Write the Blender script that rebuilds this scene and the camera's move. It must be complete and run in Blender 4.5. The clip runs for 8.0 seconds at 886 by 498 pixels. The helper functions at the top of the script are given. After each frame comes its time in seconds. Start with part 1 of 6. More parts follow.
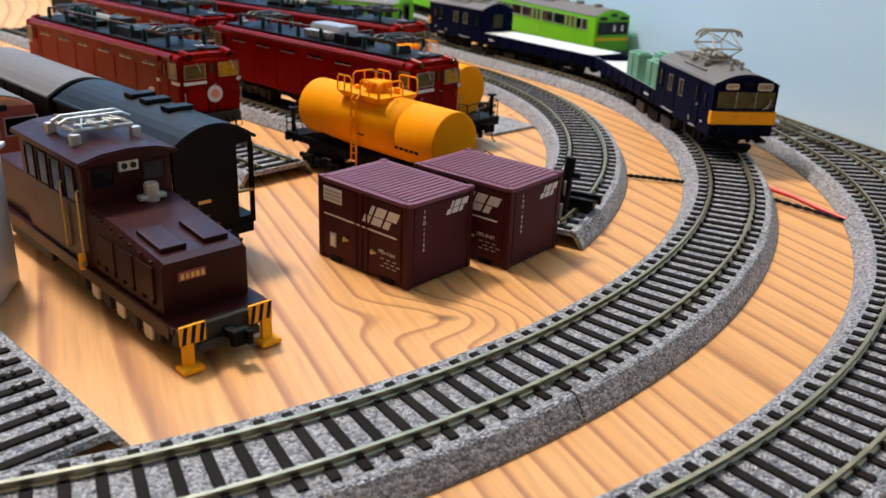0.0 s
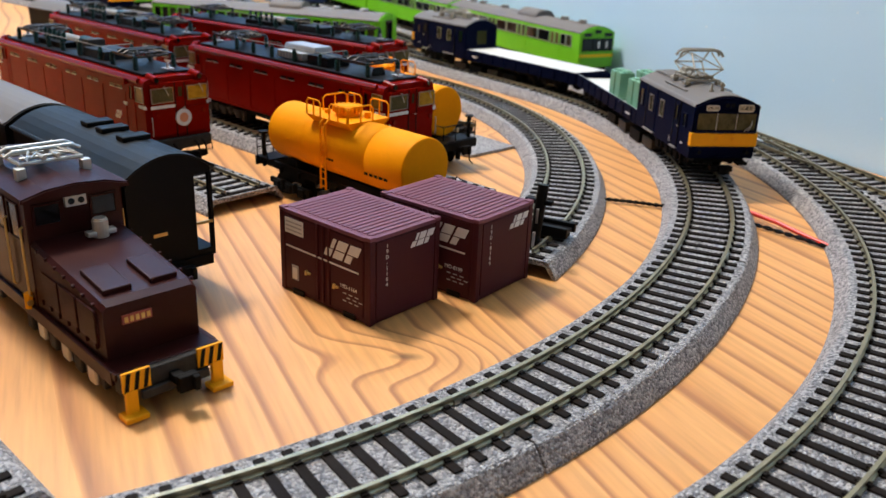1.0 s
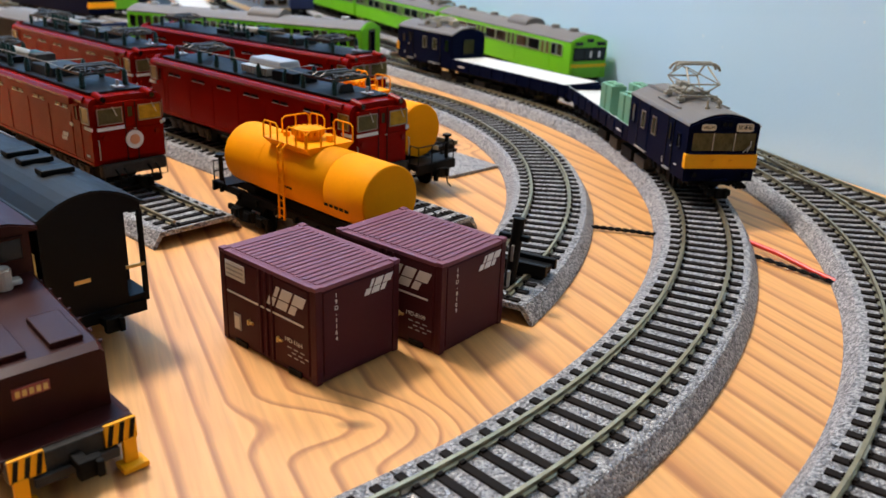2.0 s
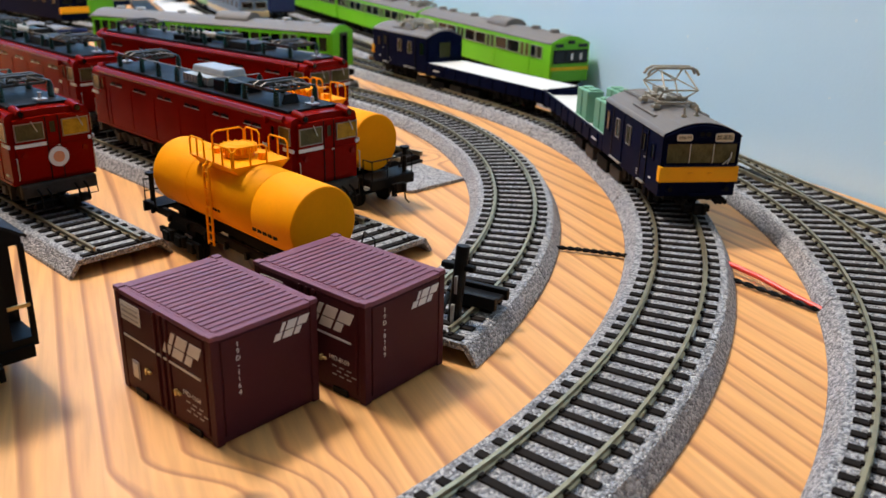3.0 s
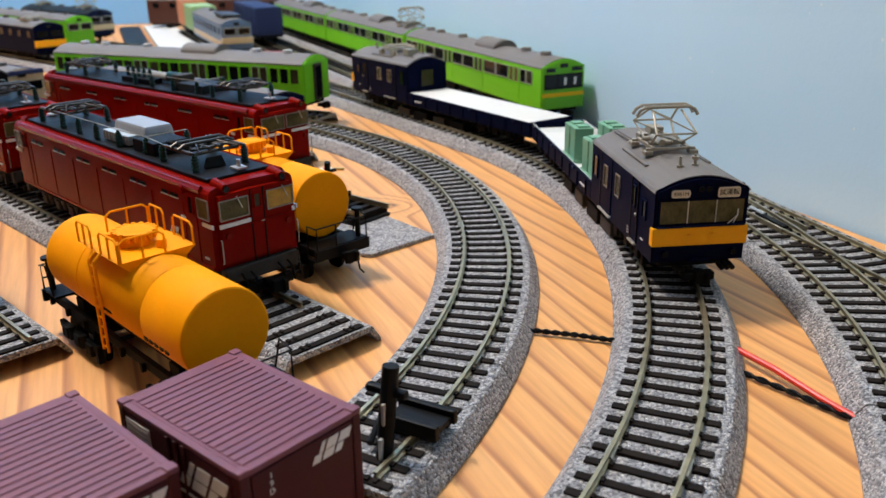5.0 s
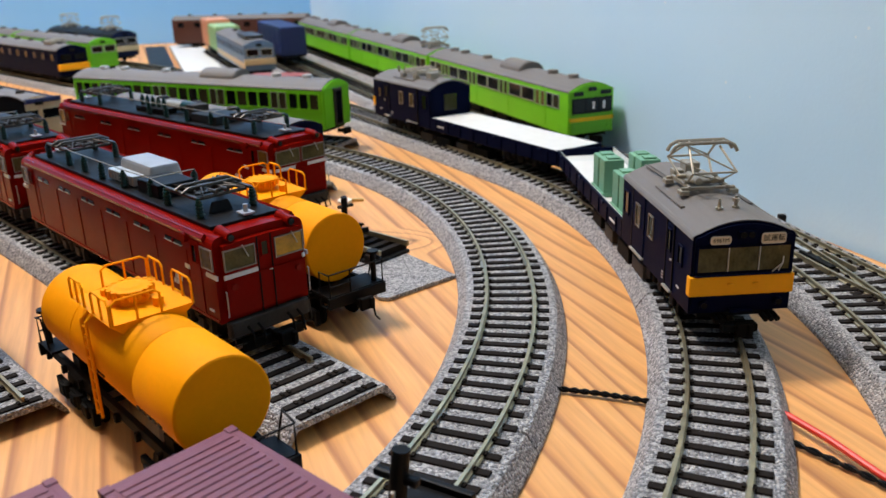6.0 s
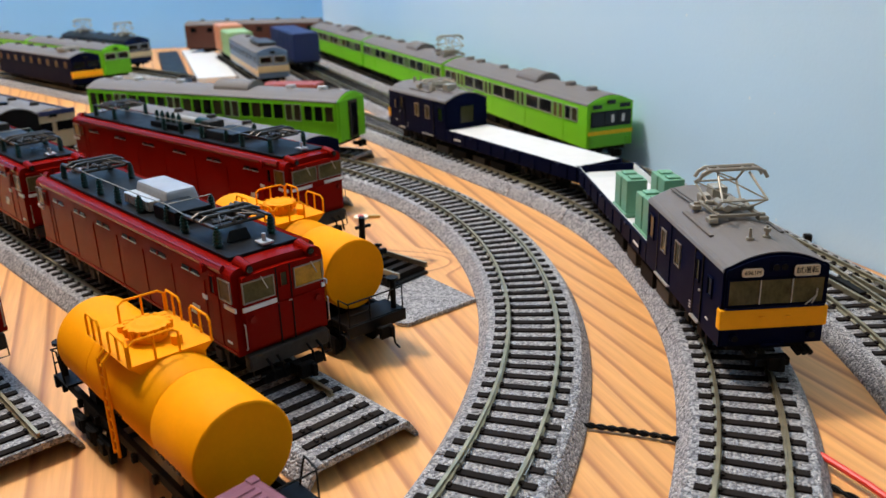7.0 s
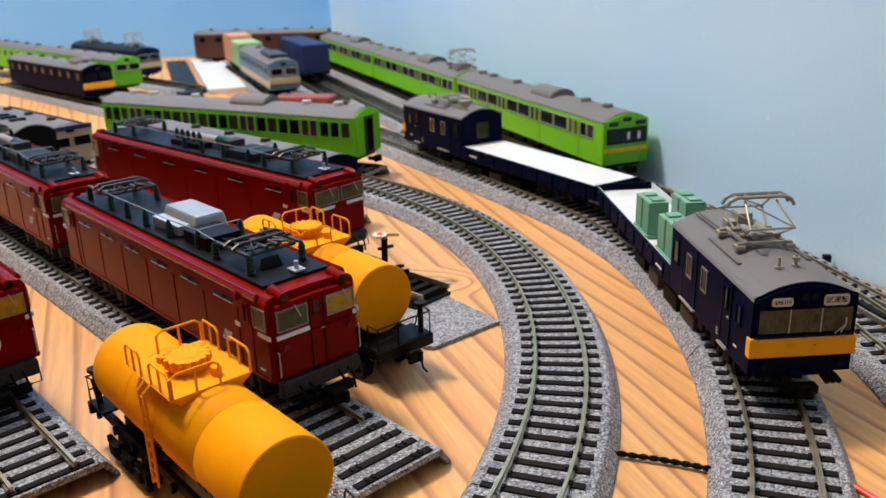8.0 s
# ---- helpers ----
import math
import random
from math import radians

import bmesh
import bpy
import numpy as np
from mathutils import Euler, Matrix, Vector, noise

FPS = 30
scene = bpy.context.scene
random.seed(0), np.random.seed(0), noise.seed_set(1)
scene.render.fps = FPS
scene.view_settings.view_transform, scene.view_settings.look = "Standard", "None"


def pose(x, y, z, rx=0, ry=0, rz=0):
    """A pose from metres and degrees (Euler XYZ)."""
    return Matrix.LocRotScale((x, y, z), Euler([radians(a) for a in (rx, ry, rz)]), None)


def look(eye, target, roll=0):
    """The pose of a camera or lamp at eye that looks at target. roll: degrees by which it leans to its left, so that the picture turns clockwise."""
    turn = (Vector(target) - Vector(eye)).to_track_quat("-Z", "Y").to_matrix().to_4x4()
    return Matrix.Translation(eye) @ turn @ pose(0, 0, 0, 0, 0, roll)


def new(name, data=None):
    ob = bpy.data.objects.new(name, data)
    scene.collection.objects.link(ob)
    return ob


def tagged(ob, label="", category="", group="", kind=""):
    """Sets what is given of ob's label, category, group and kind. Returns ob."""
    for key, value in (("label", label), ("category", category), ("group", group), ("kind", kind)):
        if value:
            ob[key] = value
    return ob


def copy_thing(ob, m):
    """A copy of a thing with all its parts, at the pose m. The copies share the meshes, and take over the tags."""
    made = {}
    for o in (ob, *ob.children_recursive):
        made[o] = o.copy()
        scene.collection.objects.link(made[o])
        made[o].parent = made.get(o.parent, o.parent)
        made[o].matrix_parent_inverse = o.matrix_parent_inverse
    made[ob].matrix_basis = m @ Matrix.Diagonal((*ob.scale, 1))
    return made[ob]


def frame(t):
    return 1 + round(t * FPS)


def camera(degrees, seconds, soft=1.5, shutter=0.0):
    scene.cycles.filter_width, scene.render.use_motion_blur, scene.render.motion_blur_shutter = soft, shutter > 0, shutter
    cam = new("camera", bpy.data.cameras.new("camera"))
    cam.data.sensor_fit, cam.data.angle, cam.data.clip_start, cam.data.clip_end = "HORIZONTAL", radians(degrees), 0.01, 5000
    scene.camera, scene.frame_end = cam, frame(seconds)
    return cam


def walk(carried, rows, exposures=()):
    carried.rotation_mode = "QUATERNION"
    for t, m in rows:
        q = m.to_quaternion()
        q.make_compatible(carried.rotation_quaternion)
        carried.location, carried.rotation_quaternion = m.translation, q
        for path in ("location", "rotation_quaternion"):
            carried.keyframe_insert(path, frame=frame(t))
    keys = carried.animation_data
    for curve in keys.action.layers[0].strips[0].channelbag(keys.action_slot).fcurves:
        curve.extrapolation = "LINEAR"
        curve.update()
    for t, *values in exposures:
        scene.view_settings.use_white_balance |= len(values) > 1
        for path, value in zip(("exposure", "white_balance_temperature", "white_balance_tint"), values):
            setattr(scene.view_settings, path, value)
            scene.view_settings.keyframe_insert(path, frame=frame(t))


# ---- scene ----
cam = camera(55.61, 8.0)
cam.data.dof.use_dof, cam.data.dof.focus_distance, cam.data.dof.aperture_fstop = True, 0.29, 24.0
PATH = [
    (0, (0.01375, 0.00465, 0.12259), (0.00915, 0.93383, -0.24701), 2.417),
    (0.5, (0.01817, 0.00913, 0.12477), (0.01510, 0.94090, -0.23829), 2.292),
    (1, (0.02426, 0.01740, 0.12693), (0.02350, 0.95083, -0.23184), 2.257),
    (1.5, (0.02840, 0.03455, 0.12824), (0.02725, 0.96883, -0.22831), 2.183),
    (3, (0.05856, 0.08791, 0.12651), (0.05097, 1.02269, -0.22862), 1.450),
    (3.5, (0.06594, 0.10327, 0.12431), (0.05451, 1.03823, -0.23025), 0.836),
    (4, (0.07425, 0.12221, 0.12571), (0.05951, 1.05725, -0.22851), 0.173),
    (4.5, (0.08012, 0.13718, 0.12998), (0.05869, 1.07243, -0.22336), -0.331),
    (6, (0.08573, 0.17617, 0.13828), (0.01714, 1.11607, -0.19620), -1.722),
    (6.5, (0.08463, 0.18191, 0.14310), (0.00808, 1.12115, -0.19151), -1.847),
    (7, (0.08106, 0.18588, 0.14627), (0.00036, 1.12445, -0.18926), -1.907),
    (7.5, (0.07539, 0.18782, 0.14965), (-0.00686, 1.12647, -0.18527), -1.915),
    (8, (0.07110, 0.18557, 0.15505), (-0.01080, 1.12566, -0.17587), -1.824),
]
walk(cam, [(t, look(eye, target, roll)) for t, eye, target, roll in PATH], [(0, 0.09), (3.5, 0.04), (6, -0.04), (8, -0.04)])

# ---------------------------------------------------------------- light
world = bpy.data.worlds.new("room_air")
scene.world = world
world.use_nodes = True
world.node_tree.nodes["Background"].inputs[0].default_value = (0.75, 0.82, 1.0, 1)
world.node_tree.nodes["Background"].inputs[1].default_value = 0.004

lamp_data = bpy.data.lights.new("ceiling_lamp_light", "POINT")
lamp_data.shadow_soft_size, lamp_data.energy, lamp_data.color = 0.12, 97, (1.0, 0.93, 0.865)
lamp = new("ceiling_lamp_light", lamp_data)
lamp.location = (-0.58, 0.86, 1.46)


# ---------------------------------------------------------------- materials
def mat(name, color, rough=0.5, metal=0.0, var=0.12, scale=120.0, bump=0.0, bscale=900.0, spec=0.5, stretch=(1, 1, 1), coat=0.0, rand=0.0):
    """A surface with grain and blotches in object space."""
    m = bpy.data.materials.new(name)
    m.use_nodes = True
    nt = m.node_tree
    n, l = nt.nodes, nt.links
    b = n["Principled BSDF"]
    tc = n.new("ShaderNodeTexCoord")
    mp = n.new("ShaderNodeMapping")
    mp.inputs["Scale"].default_value = stretch
    l.new(tc.outputs["Object"], mp.inputs[0])
    a = n.new("ShaderNodeTexNoise")
    a.inputs["Scale"].default_value, a.inputs["Detail"].default_value = scale, 4
    l.new(mp.outputs[0], a.inputs["Vector"])
    f = n.new("ShaderNodeTexNoise")
    f.inputs["Scale"].default_value, f.inputs["Detail"].default_value = bscale, 2
    l.new(mp.outputs[0], f.inputs["Vector"])
    add = n.new("ShaderNodeMath")
    add.operation = "MULTIPLY_ADD"
    add.inputs[1].default_value = 0.35
    l.new(f.outputs[0], add.inputs[0])
    l.new(a.outputs[0], add.inputs[2])
    ramp = n.new("ShaderNodeMapRange")
    ramp.inputs[1].default_value, ramp.inputs[2].default_value = 0.42, 0.95
    ramp.inputs[3].default_value, ramp.inputs[4].default_value = 1 - var, 1 + var
    l.new(add.outputs[0], ramp.inputs[0])
    hsv = n.new("ShaderNodeHueSaturation")
    hsv.inputs["Color"].default_value = (*color, 1)
    if rand:
        oi = n.new("ShaderNodeObjectInfo")
        rm = n.new("ShaderNodeMapRange")
        rm.inputs[3].default_value, rm.inputs[4].default_value = 1 - rand, 1 + rand
        l.new(oi.outputs["Random"], rm.inputs[0])
        mu = n.new("ShaderNodeMath")
        mu.operation = "MULTIPLY"
        l.new(rm.outputs[0], mu.inputs[0])
        l.new(ramp.outputs[0], mu.inputs[1])
        l.new(mu.outputs[0], hsv.inputs["Value"])
    else:
        l.new(ramp.outputs[0], hsv.inputs["Value"])
    l.new(hsv.outputs[0], b.inputs["Base Color"])
    rr = n.new("ShaderNodeMapRange")
    rr.inputs[3].default_value, rr.inputs[4].default_value = max(0.03, rough - 0.08), min(1, rough + 0.1)
    l.new(a.outputs[0], rr.inputs[0])
    l.new(rr.outputs[0], b.inputs["Roughness"])
    b.inputs["Metallic"].default_value = metal
    b.inputs["Specular IOR Level"].default_value = spec
    b.inputs["Coat Weight"].default_value = coat
    b.inputs["Coat Roughness"].default_value = 0.15
    if bump:
        bp = n.new("ShaderNodeBump")
        bp.inputs["Strength"].default_value, bp.inputs["Distance"].default_value = bump, 0.0004
        l.new(f.outputs[0], bp.inputs["Height"])
        l.new(bp.outputs[0], b.inputs["Normal"])
    return m


def ballast_material():
    m = bpy.data.materials.new("ballast_grey")
    m.use_nodes = True
    n, l = m.node_tree.nodes, m.node_tree.links
    b = n["Principled BSDF"]
    tc = n.new("ShaderNodeTexCoord")
    v = n.new("ShaderNodeTexVoronoi")
    v.inputs["Scale"].default_value = 1350
    l.new(tc.outputs["Object"], v.inputs["Vector"])
    big = n.new("ShaderNodeTexNoise")
    big.inputs["Scale"].default_value, big.inputs["Detail"].default_value = 40, 5
    l.new(tc.outputs["Object"], big.inputs["Vector"])
    sep = n.new("ShaderNodeSeparateColor")
    l.new(v.outputs["Color"], sep.inputs[0])
    ramp = n.new("ShaderNodeValToRGB")
    e = ramp.color_ramp.elements
    e[0].position, e[0].color = 0.0, (0.13, 0.13, 0.14, 1)
    e[1].position, e[1].color = 1.0, (0.62, 0.61, 0.61, 1)
    mid = ramp.color_ramp.elements.new(0.55)
    mid.color = (0.36, 0.355, 0.365, 1)
    l.new(sep.outputs[0], ramp.inputs[0])
    mix = n.new("ShaderNodeMix")
    mix.data_type, mix.blend_type = "RGBA", "MULTIPLY"
    mix.inputs[0].default_value = 0.5
    r2 = n.new("ShaderNodeMapRange")
    r2.inputs[3].default_value, r2.inputs[4].default_value = 0.7, 1.25
    l.new(big.outputs[0], r2.inputs[0])
    l.new(ramp.outputs[0], mix.inputs[6])
    l.new(r2.outputs[0], mix.inputs[7])
    l.new(mix.outputs[2], b.inputs["Base Color"])
    b.inputs["Roughness"].default_value = 0.75
    bp = n.new("ShaderNodeBump")
    bp.inputs["Strength"].default_value, bp.inputs["Distance"].default_value = 1.0, 0.0010
    l.new(v.outputs["Distance"], bp.inputs["Height"])
    bp.invert = True
    l.new(bp.outputs[0], b.inputs["Normal"])
    return m


def wood_material():
    m = bpy.data.materials.new("pine_board")
    m.use_nodes = True
    n, l = m.node_tree.nodes, m.node_tree.links
    b = n["Principled BSDF"]
    tc = n.new("ShaderNodeTexCoord")
    mp = n.new("ShaderNodeMapping")
    mp.inputs["Rotation"].default_value = (0, 0, radians(-114.4))
    l.new(tc.outputs["Object"], mp.inputs[0])
    st = n.new("ShaderNodeMapping")
    st.inputs["Scale"].default_value = (0.16, 1.0, 1.0)
    l.new(mp.outputs[0], st.inputs[0])
    # slow field whose level lines are the growth rings
    f = n.new("ShaderNodeTexNoise")
    f.inputs["Scale"].default_value, f.inputs["Detail"].default_value, f.inputs["Roughness"].default_value = 9.0, 1.5, 0.35
    f.inputs["Distortion"].default_value = 0.25
    l.new(st.outputs[0], f.inputs["Vector"])
    sx = n.new("ShaderNodeSeparateXYZ")
    l.new(mp.outputs[0], sx.inputs[0])
    sl = n.new("ShaderNodeMath")
    sl.operation = "MULTIPLY_ADD"
    sl.inputs[1].default_value = 84.0
    l.new(sx.outputs[1], sl.inputs[0])
    f2 = n.new("ShaderNodeMath")
    f2.operation = "MULTIPLY"
    f2.inputs[1].default_value = 7.0
    l.new(f.outputs[0], f2.inputs[0])
    l.new(f2.outputs[0], sl.inputs[2])
    # knots bend the rings round them
    field = sl.outputs[0]
    dark = None
    for kx, ky in ((0.040, 0.578), (0.014, 0.252), (0.166, 0.560)):
        far = n.new("ShaderNodeVectorMath")
        far.operation = "SUBTRACT"
        far.inputs[1].default_value = (kx, ky, 0)
        l.new(tc.outputs["Object"], far.inputs[0])
        turn = n.new("ShaderNodeMapping")
        turn.inputs["Rotation"].default_value = (0, 0, radians(-114.4))
        turn.inputs["Scale"].default_value = (0.5, 1, 1)
        l.new(far.outputs[0], turn.inputs[0])
        ln = n.new("ShaderNodeVectorMath")
        ln.operation = "LENGTH"
        l.new(turn.outputs[0], ln.inputs[0])
        hill = n.new("ShaderNodeMapRange")
        hill.interpolation_type = "SMOOTHSTEP"
        hill.inputs[1].default_value, hill.inputs[2].default_value, hill.inputs[3].default_value, hill.inputs[4].default_value = 0.0, 0.022, 2.0, 0.0
        l.new(ln.outputs["Value"], hill.inputs[0])
        plus = n.new("ShaderNodeMath")
        l.new(field, plus.inputs[0])
        l.new(hill.outputs[0], plus.inputs[1])
        field = plus.outputs[0]
        core = n.new("ShaderNodeMapRange")
        core.inputs[1].default_value, core.inputs[2].default_value, core.inputs[3].default_value, core.inputs[4].default_value = 0.0008, 0.0030, 0.45, 1.0
        l.new(ln.outputs["Value"], core.inputs[0])
        if dark is None:
            dark = core.outputs[0]
        else:
            tm = n.new("ShaderNodeMath")
            tm.operation = "MULTIPLY"
            l.new(dark, tm.inputs[0])
            l.new(core.outputs[0], tm.inputs[1])
            dark = tm.outputs[0]
    fr = n.new("ShaderNodeMath")
    fr.operation = "FRACT"
    l.new(field, fr.inputs[0])
    ramp = n.new("ShaderNodeValToRGB")
    e = ramp.color_ramp.elements
    e[0].position, e[0].color = 0.0, (0.72, 0.365, 0.120, 1)
    e[1].position, e[1].color = 1.0, (0.66, 0.315, 0.094, 1)
    for p, c in ((0.70, (0.68, 0.325, 0.099, 1)), (0.90, (0.40, 0.160, 0.046, 1)), (0.945, (0.45, 0.185, 0.055, 1))):
        k = ramp.color_ramp.elements.new(p)
        k.color = c
    l.new(fr.outputs[0], ramp.inputs[0])
    fib = n.new("ShaderNodeTexNoise")
    fib.inputs["Scale"].default_value, fib.inputs["Detail"].default_value = 420, 5
    st2 = n.new("ShaderNodeMapping")
    st2.inputs["Scale"].default_value = (0.06, 1.0, 1.0)
    l.new(mp.outputs[0], st2.inputs[0])
    l.new(st2.outputs[0], fib.inputs["Vector"])
    blot = n.new("ShaderNodeTexNoise")
    blot.inputs["Scale"].default_value, blot.inputs["Detail"].default_value = 7, 3
    l.new(tc.outputs["Object"], blot.inputs["Vector"])
    r1 = n.new("ShaderNodeMapRange")
    r1.inputs[3].default_value, r1.inputs[4].default_value = 0.66, 1.28
    l.new(fib.outputs[0], r1.inputs[0])
    r2 = n.new("ShaderNodeMapRange")
    r2.inputs[3].default_value, r2.inputs[4].default_value = 0.85, 1.18
    l.new(blot.outputs[0], r2.inputs[0])
    mul = n.new("ShaderNodeMath")
    mul.operation = "MULTIPLY"
    l.new(r1.outputs[0], mul.inputs[0])
    spot = n.new("ShaderNodeMath")
    spot.operation = "MULTIPLY"
    l.new(r2.outputs[0], spot.inputs[0])
    l.new(dark, spot.inputs[1])
    l.new(spot.outputs[0], mul.inputs[1])
    mix = n.new("ShaderNodeMix")
    mix.data_type, mix.blend_type = "RGBA", "MULTIPLY"
    mix.inputs[0].default_value = 1.0
    l.new(ramp.outputs[0], mix.inputs[6])
    l.new(mul.outputs[0], mix.inputs[7])
    l.new(mix.outputs[2], b.inputs["Base Color"])
    b.inputs["Roughness"].default_value = 0.48
    bp = n.new("ShaderNodeBump")
    bp.inputs["Strength"].default_value, bp.inputs["Distance"].default_value = 0.4, 0.0003
    l.new(fib.outputs[0], bp.inputs["Height"])
    l.new(bp.outputs[0], b.inputs["Normal"])
    return m


def sky_wall_material(name, deep, pale, glints=0.0):
    m = bpy.data.materials.new(name)
    m.use_nodes = True
    n, l = m.node_tree.nodes, m.node_tree.links
    b = n["Principled BSDF"]
    tc = n.new("ShaderNodeTexCoord")
    c = n.new("ShaderNodeTexNoise")
    c.inputs["Scale"].default_value, c.inputs["Detail"].default_value = 1.6, 4
    l.new(tc.outputs["Object"], c.inputs["Vector"])
    sx = n.new("ShaderNodeSeparateXYZ")
    l.new(tc.outputs["Object"], sx.inputs[0])
    g = n.new("ShaderNodeMapRange")
    g.inputs[1].default_value, g.inputs[2].default_value = 0.0, 0.5
    g.inputs[3].default_value, g.inputs[4].default_value = 0.32, -0.05
    l.new(sx.outputs[2], g.inputs[0])
    add = n.new("ShaderNodeMath")
    add.operation = "ADD"
    l.new(c.outputs[0], add.inputs[0])
    l.new(g.outputs[0], add.inputs[1])
    ramp = n.new("ShaderNodeValToRGB")
    e = ramp.color_ramp.elements
    e[0].position, e[0].color = 0.35, (*deep, 1)
    e[1].position, e[1].color = 0.85, (*pale, 1)
    l.new(add.outputs[0], ramp.inputs[0])
    # white dots painted into the colour in place of the wall's sparkle
    v = n.new("ShaderNodeTexVoronoi")
    v.inputs["Scale"].default_value = 75
    l.new(tc.outputs["Object"], v.inputs["Vector"])
    hue = n.new("ShaderNodeSeparateColor")
    l.new(v.outputs["Color"], hue.inputs[0])
    size = n.new("ShaderNodeMath")
    size.operation = "MULTIPLY"
    size.inputs[1].default_value = 0.09
    l.new(hue.outputs[0], size.inputs[0])
    glint_dot = n.new("ShaderNodeMath")
    glint_dot.operation = "LESS_THAN"
    l.new(v.outputs["Distance"], glint_dot.inputs[0])
    l.new(size.outputs[0], glint_dot.inputs[1])
    half = n.new("ShaderNodeMath")
    half.operation = "MULTIPLY"
    half.inputs[1].default_value = glints
    l.new(glint_dot.outputs[0], half.inputs[0])
    mix = n.new("ShaderNodeMix")
    mix.data_type = "RGBA"
    mix.inputs[7].default_value = (0.92, 0.95, 0.97, 1)
    l.new(half.outputs[0], mix.inputs[0])
    l.new(ramp.outputs[0], mix.inputs[6])
    l.new(mix.outputs[2], b.inputs["Base Color"])
    b.inputs["Roughness"].default_value = 0.42
    f = n.new("ShaderNodeTexNoise")
    f.inputs["Scale"].default_value, f.inputs["Detail"].default_value = 420, 3
    l.new(tc.outputs["Object"], f.inputs["Vector"])
    bp = n.new("ShaderNodeBump")
    bp.inputs["Strength"].default_value, bp.inputs["Distance"].default_value = 0.14, 0.0008
    l.new(f.outputs[0], bp.inputs["Height"])
    l.new(bp.outputs[0], b.inputs["Normal"])
    return m


BALLAST, WOOD, SKYWALL = ballast_material(), wood_material(), sky_wall_material("sky_painted_wallpaper", (0.28, 0.58, 1.0), (0.57, 0.81, 1.0), 0.45)
DEEPSKY = sky_wall_material("deep_sky_painted_wallpaper", (0.10, 0.36, 0.80), (0.20, 0.47, 0.84))
PLASTER = mat("room_plaster", (0.42, 0.37, 0.315), 0.8, var=0.05, scale=6, bump=0.1)
FLOORING = mat("room_floor", (0.16, 0.11, 0.07), 0.5, var=0.2, scale=8)
TIE = mat("tie_dark_brown", (0.014, 0.0105, 0.009), 0.7, spec=0.08, var=0.25, scale=300, bump=0.3, bscale=2500, rand=0.2, stretch=(0.3, 1, 1))
RAIL = mat("rail_bronze", (0.36, 0.31, 0.20), 0.36, metal=0.85, var=0.2, scale=200)
RAILTOP = mat("rail_joiner_steel", (0.45, 0.42, 0.35), 0.3, metal=0.9)
# one container maroon twice: shade painted into the sides, light into the roof
MAROON_SHADED = mat("container_maroon_shaded_sides", (0.062, 0.0115, 0.017), 0.5, spec=0.16, var=0.10, scale=60, bump=0.06)
MAROON_LIT = mat("container_maroon_lit_roof", (0.17, 0.050, 0.078), 0.5, spec=0.35, var=0.1, scale=60, bump=0.08)
DECAL = mat("decal_white", (0.72, 0.70, 0.68), 0.5, var=0.08)
BROWNLOCO = mat("loco_brown_paint", (0.034, 0.0062, 0.0052), 0.33, spec=0.14, var=0.15, scale=80, bump=0.05)
BLACK = mat("black_plastic", (0.004, 0.004, 0.0045), 0.45, spec=0.12, var=0.25, scale=150, bump=0.08)
DARKGREY = mat("dark_grey_paint", (0.009, 0.010, 0.011), 0.45, spec=0.16, var=0.15, scale=90)
ROOFGREY = mat("train_roof_grey", (0.150, 0.135, 0.124), 0.55, spec=0.35, var=0.07, scale=70, bump=0.04)
NAVY = mat("navy_paint", (0.0014, 0.0033, 0.0190), 0.5, spec=0.03, var=0.10, scale=60, bump=0.03)
NAVYTRIM = mat("navy_trim_paint", (0.004, 0.009, 0.040), 0.45, spec=0.12)
ORANGE = mat("warning_orange", (0.95, 0.40, 0.004), 0.5, spec=0.2, var=0.05)
YELLOW = mat("tank_yellow", (0.90, 0.315, 0.0), 0.55, spec=0.06, var=0.07, scale=50, bump=0.04)
RED = mat("loco_red_paint", (0.205, 0.0042, 0.0016), 0.22, var=0.10, scale=50, spec=0.05)
REDBRIGHT = mat("red_band_paint", (0.21, 0.0075, 0.0035), 0.2, spec=0.3)
GREEN = mat("lime_green_paint", (0.185, 0.59, 0.014), 0.4, spec=0.3, var=0.05, scale=40)
BANDYELLOW = mat("front_band_yellow", (0.80, 0.50, 0.008), 0.5, spec=0.2)
GREENDARK = mat("green_front_paint", (0.140, 0.48, 0.014), 0.4, spec=0.3, var=0.05)
BOXGREEN = mat("pale_green_plastic", (0.145, 0.335, 0.215), 0.5, var=0.08, scale=120, bump=0.05)
INSUL = mat("insulator_green", (0.003, 0.030, 0.024), 0.3, spec=0.25)
PANTO = mat("pantograph_grey", (0.33, 0.30, 0.24), 0.4, metal=0.35, var=0.15, scale=200)
PANTODARK = mat("pantograph_dark", (0.050, 0.042, 0.035), 0.4, metal=0.5, var=0.2)
CHROME = mat("window_rim_metal", (0.30, 0.28, 0.25), 0.3, metal=0.7)
SILVER = mat("silver_frame", (0.55, 0.54, 0.50), 0.35, metal=0.6)
GOLD = mat("brass_trim", (0.62, 0.44, 0.16), 0.35, metal=0.7)
ROOFBOX = mat("roof_box_grey", (0.33, 0.34, 0.36), 0.4, metal=0.2, var=0.12, scale=150)
WHITE = mat("white_plastic", (0.66, 0.66, 0.64), 0.5, var=0.05)
DECK = mat("deck_white_grey", (0.60, 0.62, 0.60), 0.55, var=0.06)
CREAM = mat("sign_cream", (0.85, 0.80, 0.66), 0.5, var=0.04)
PANE = mat("window_pane_smoke", (0.045, 0.039, 0.021), 0.08, var=0.3, scale=70, spec=0.2)
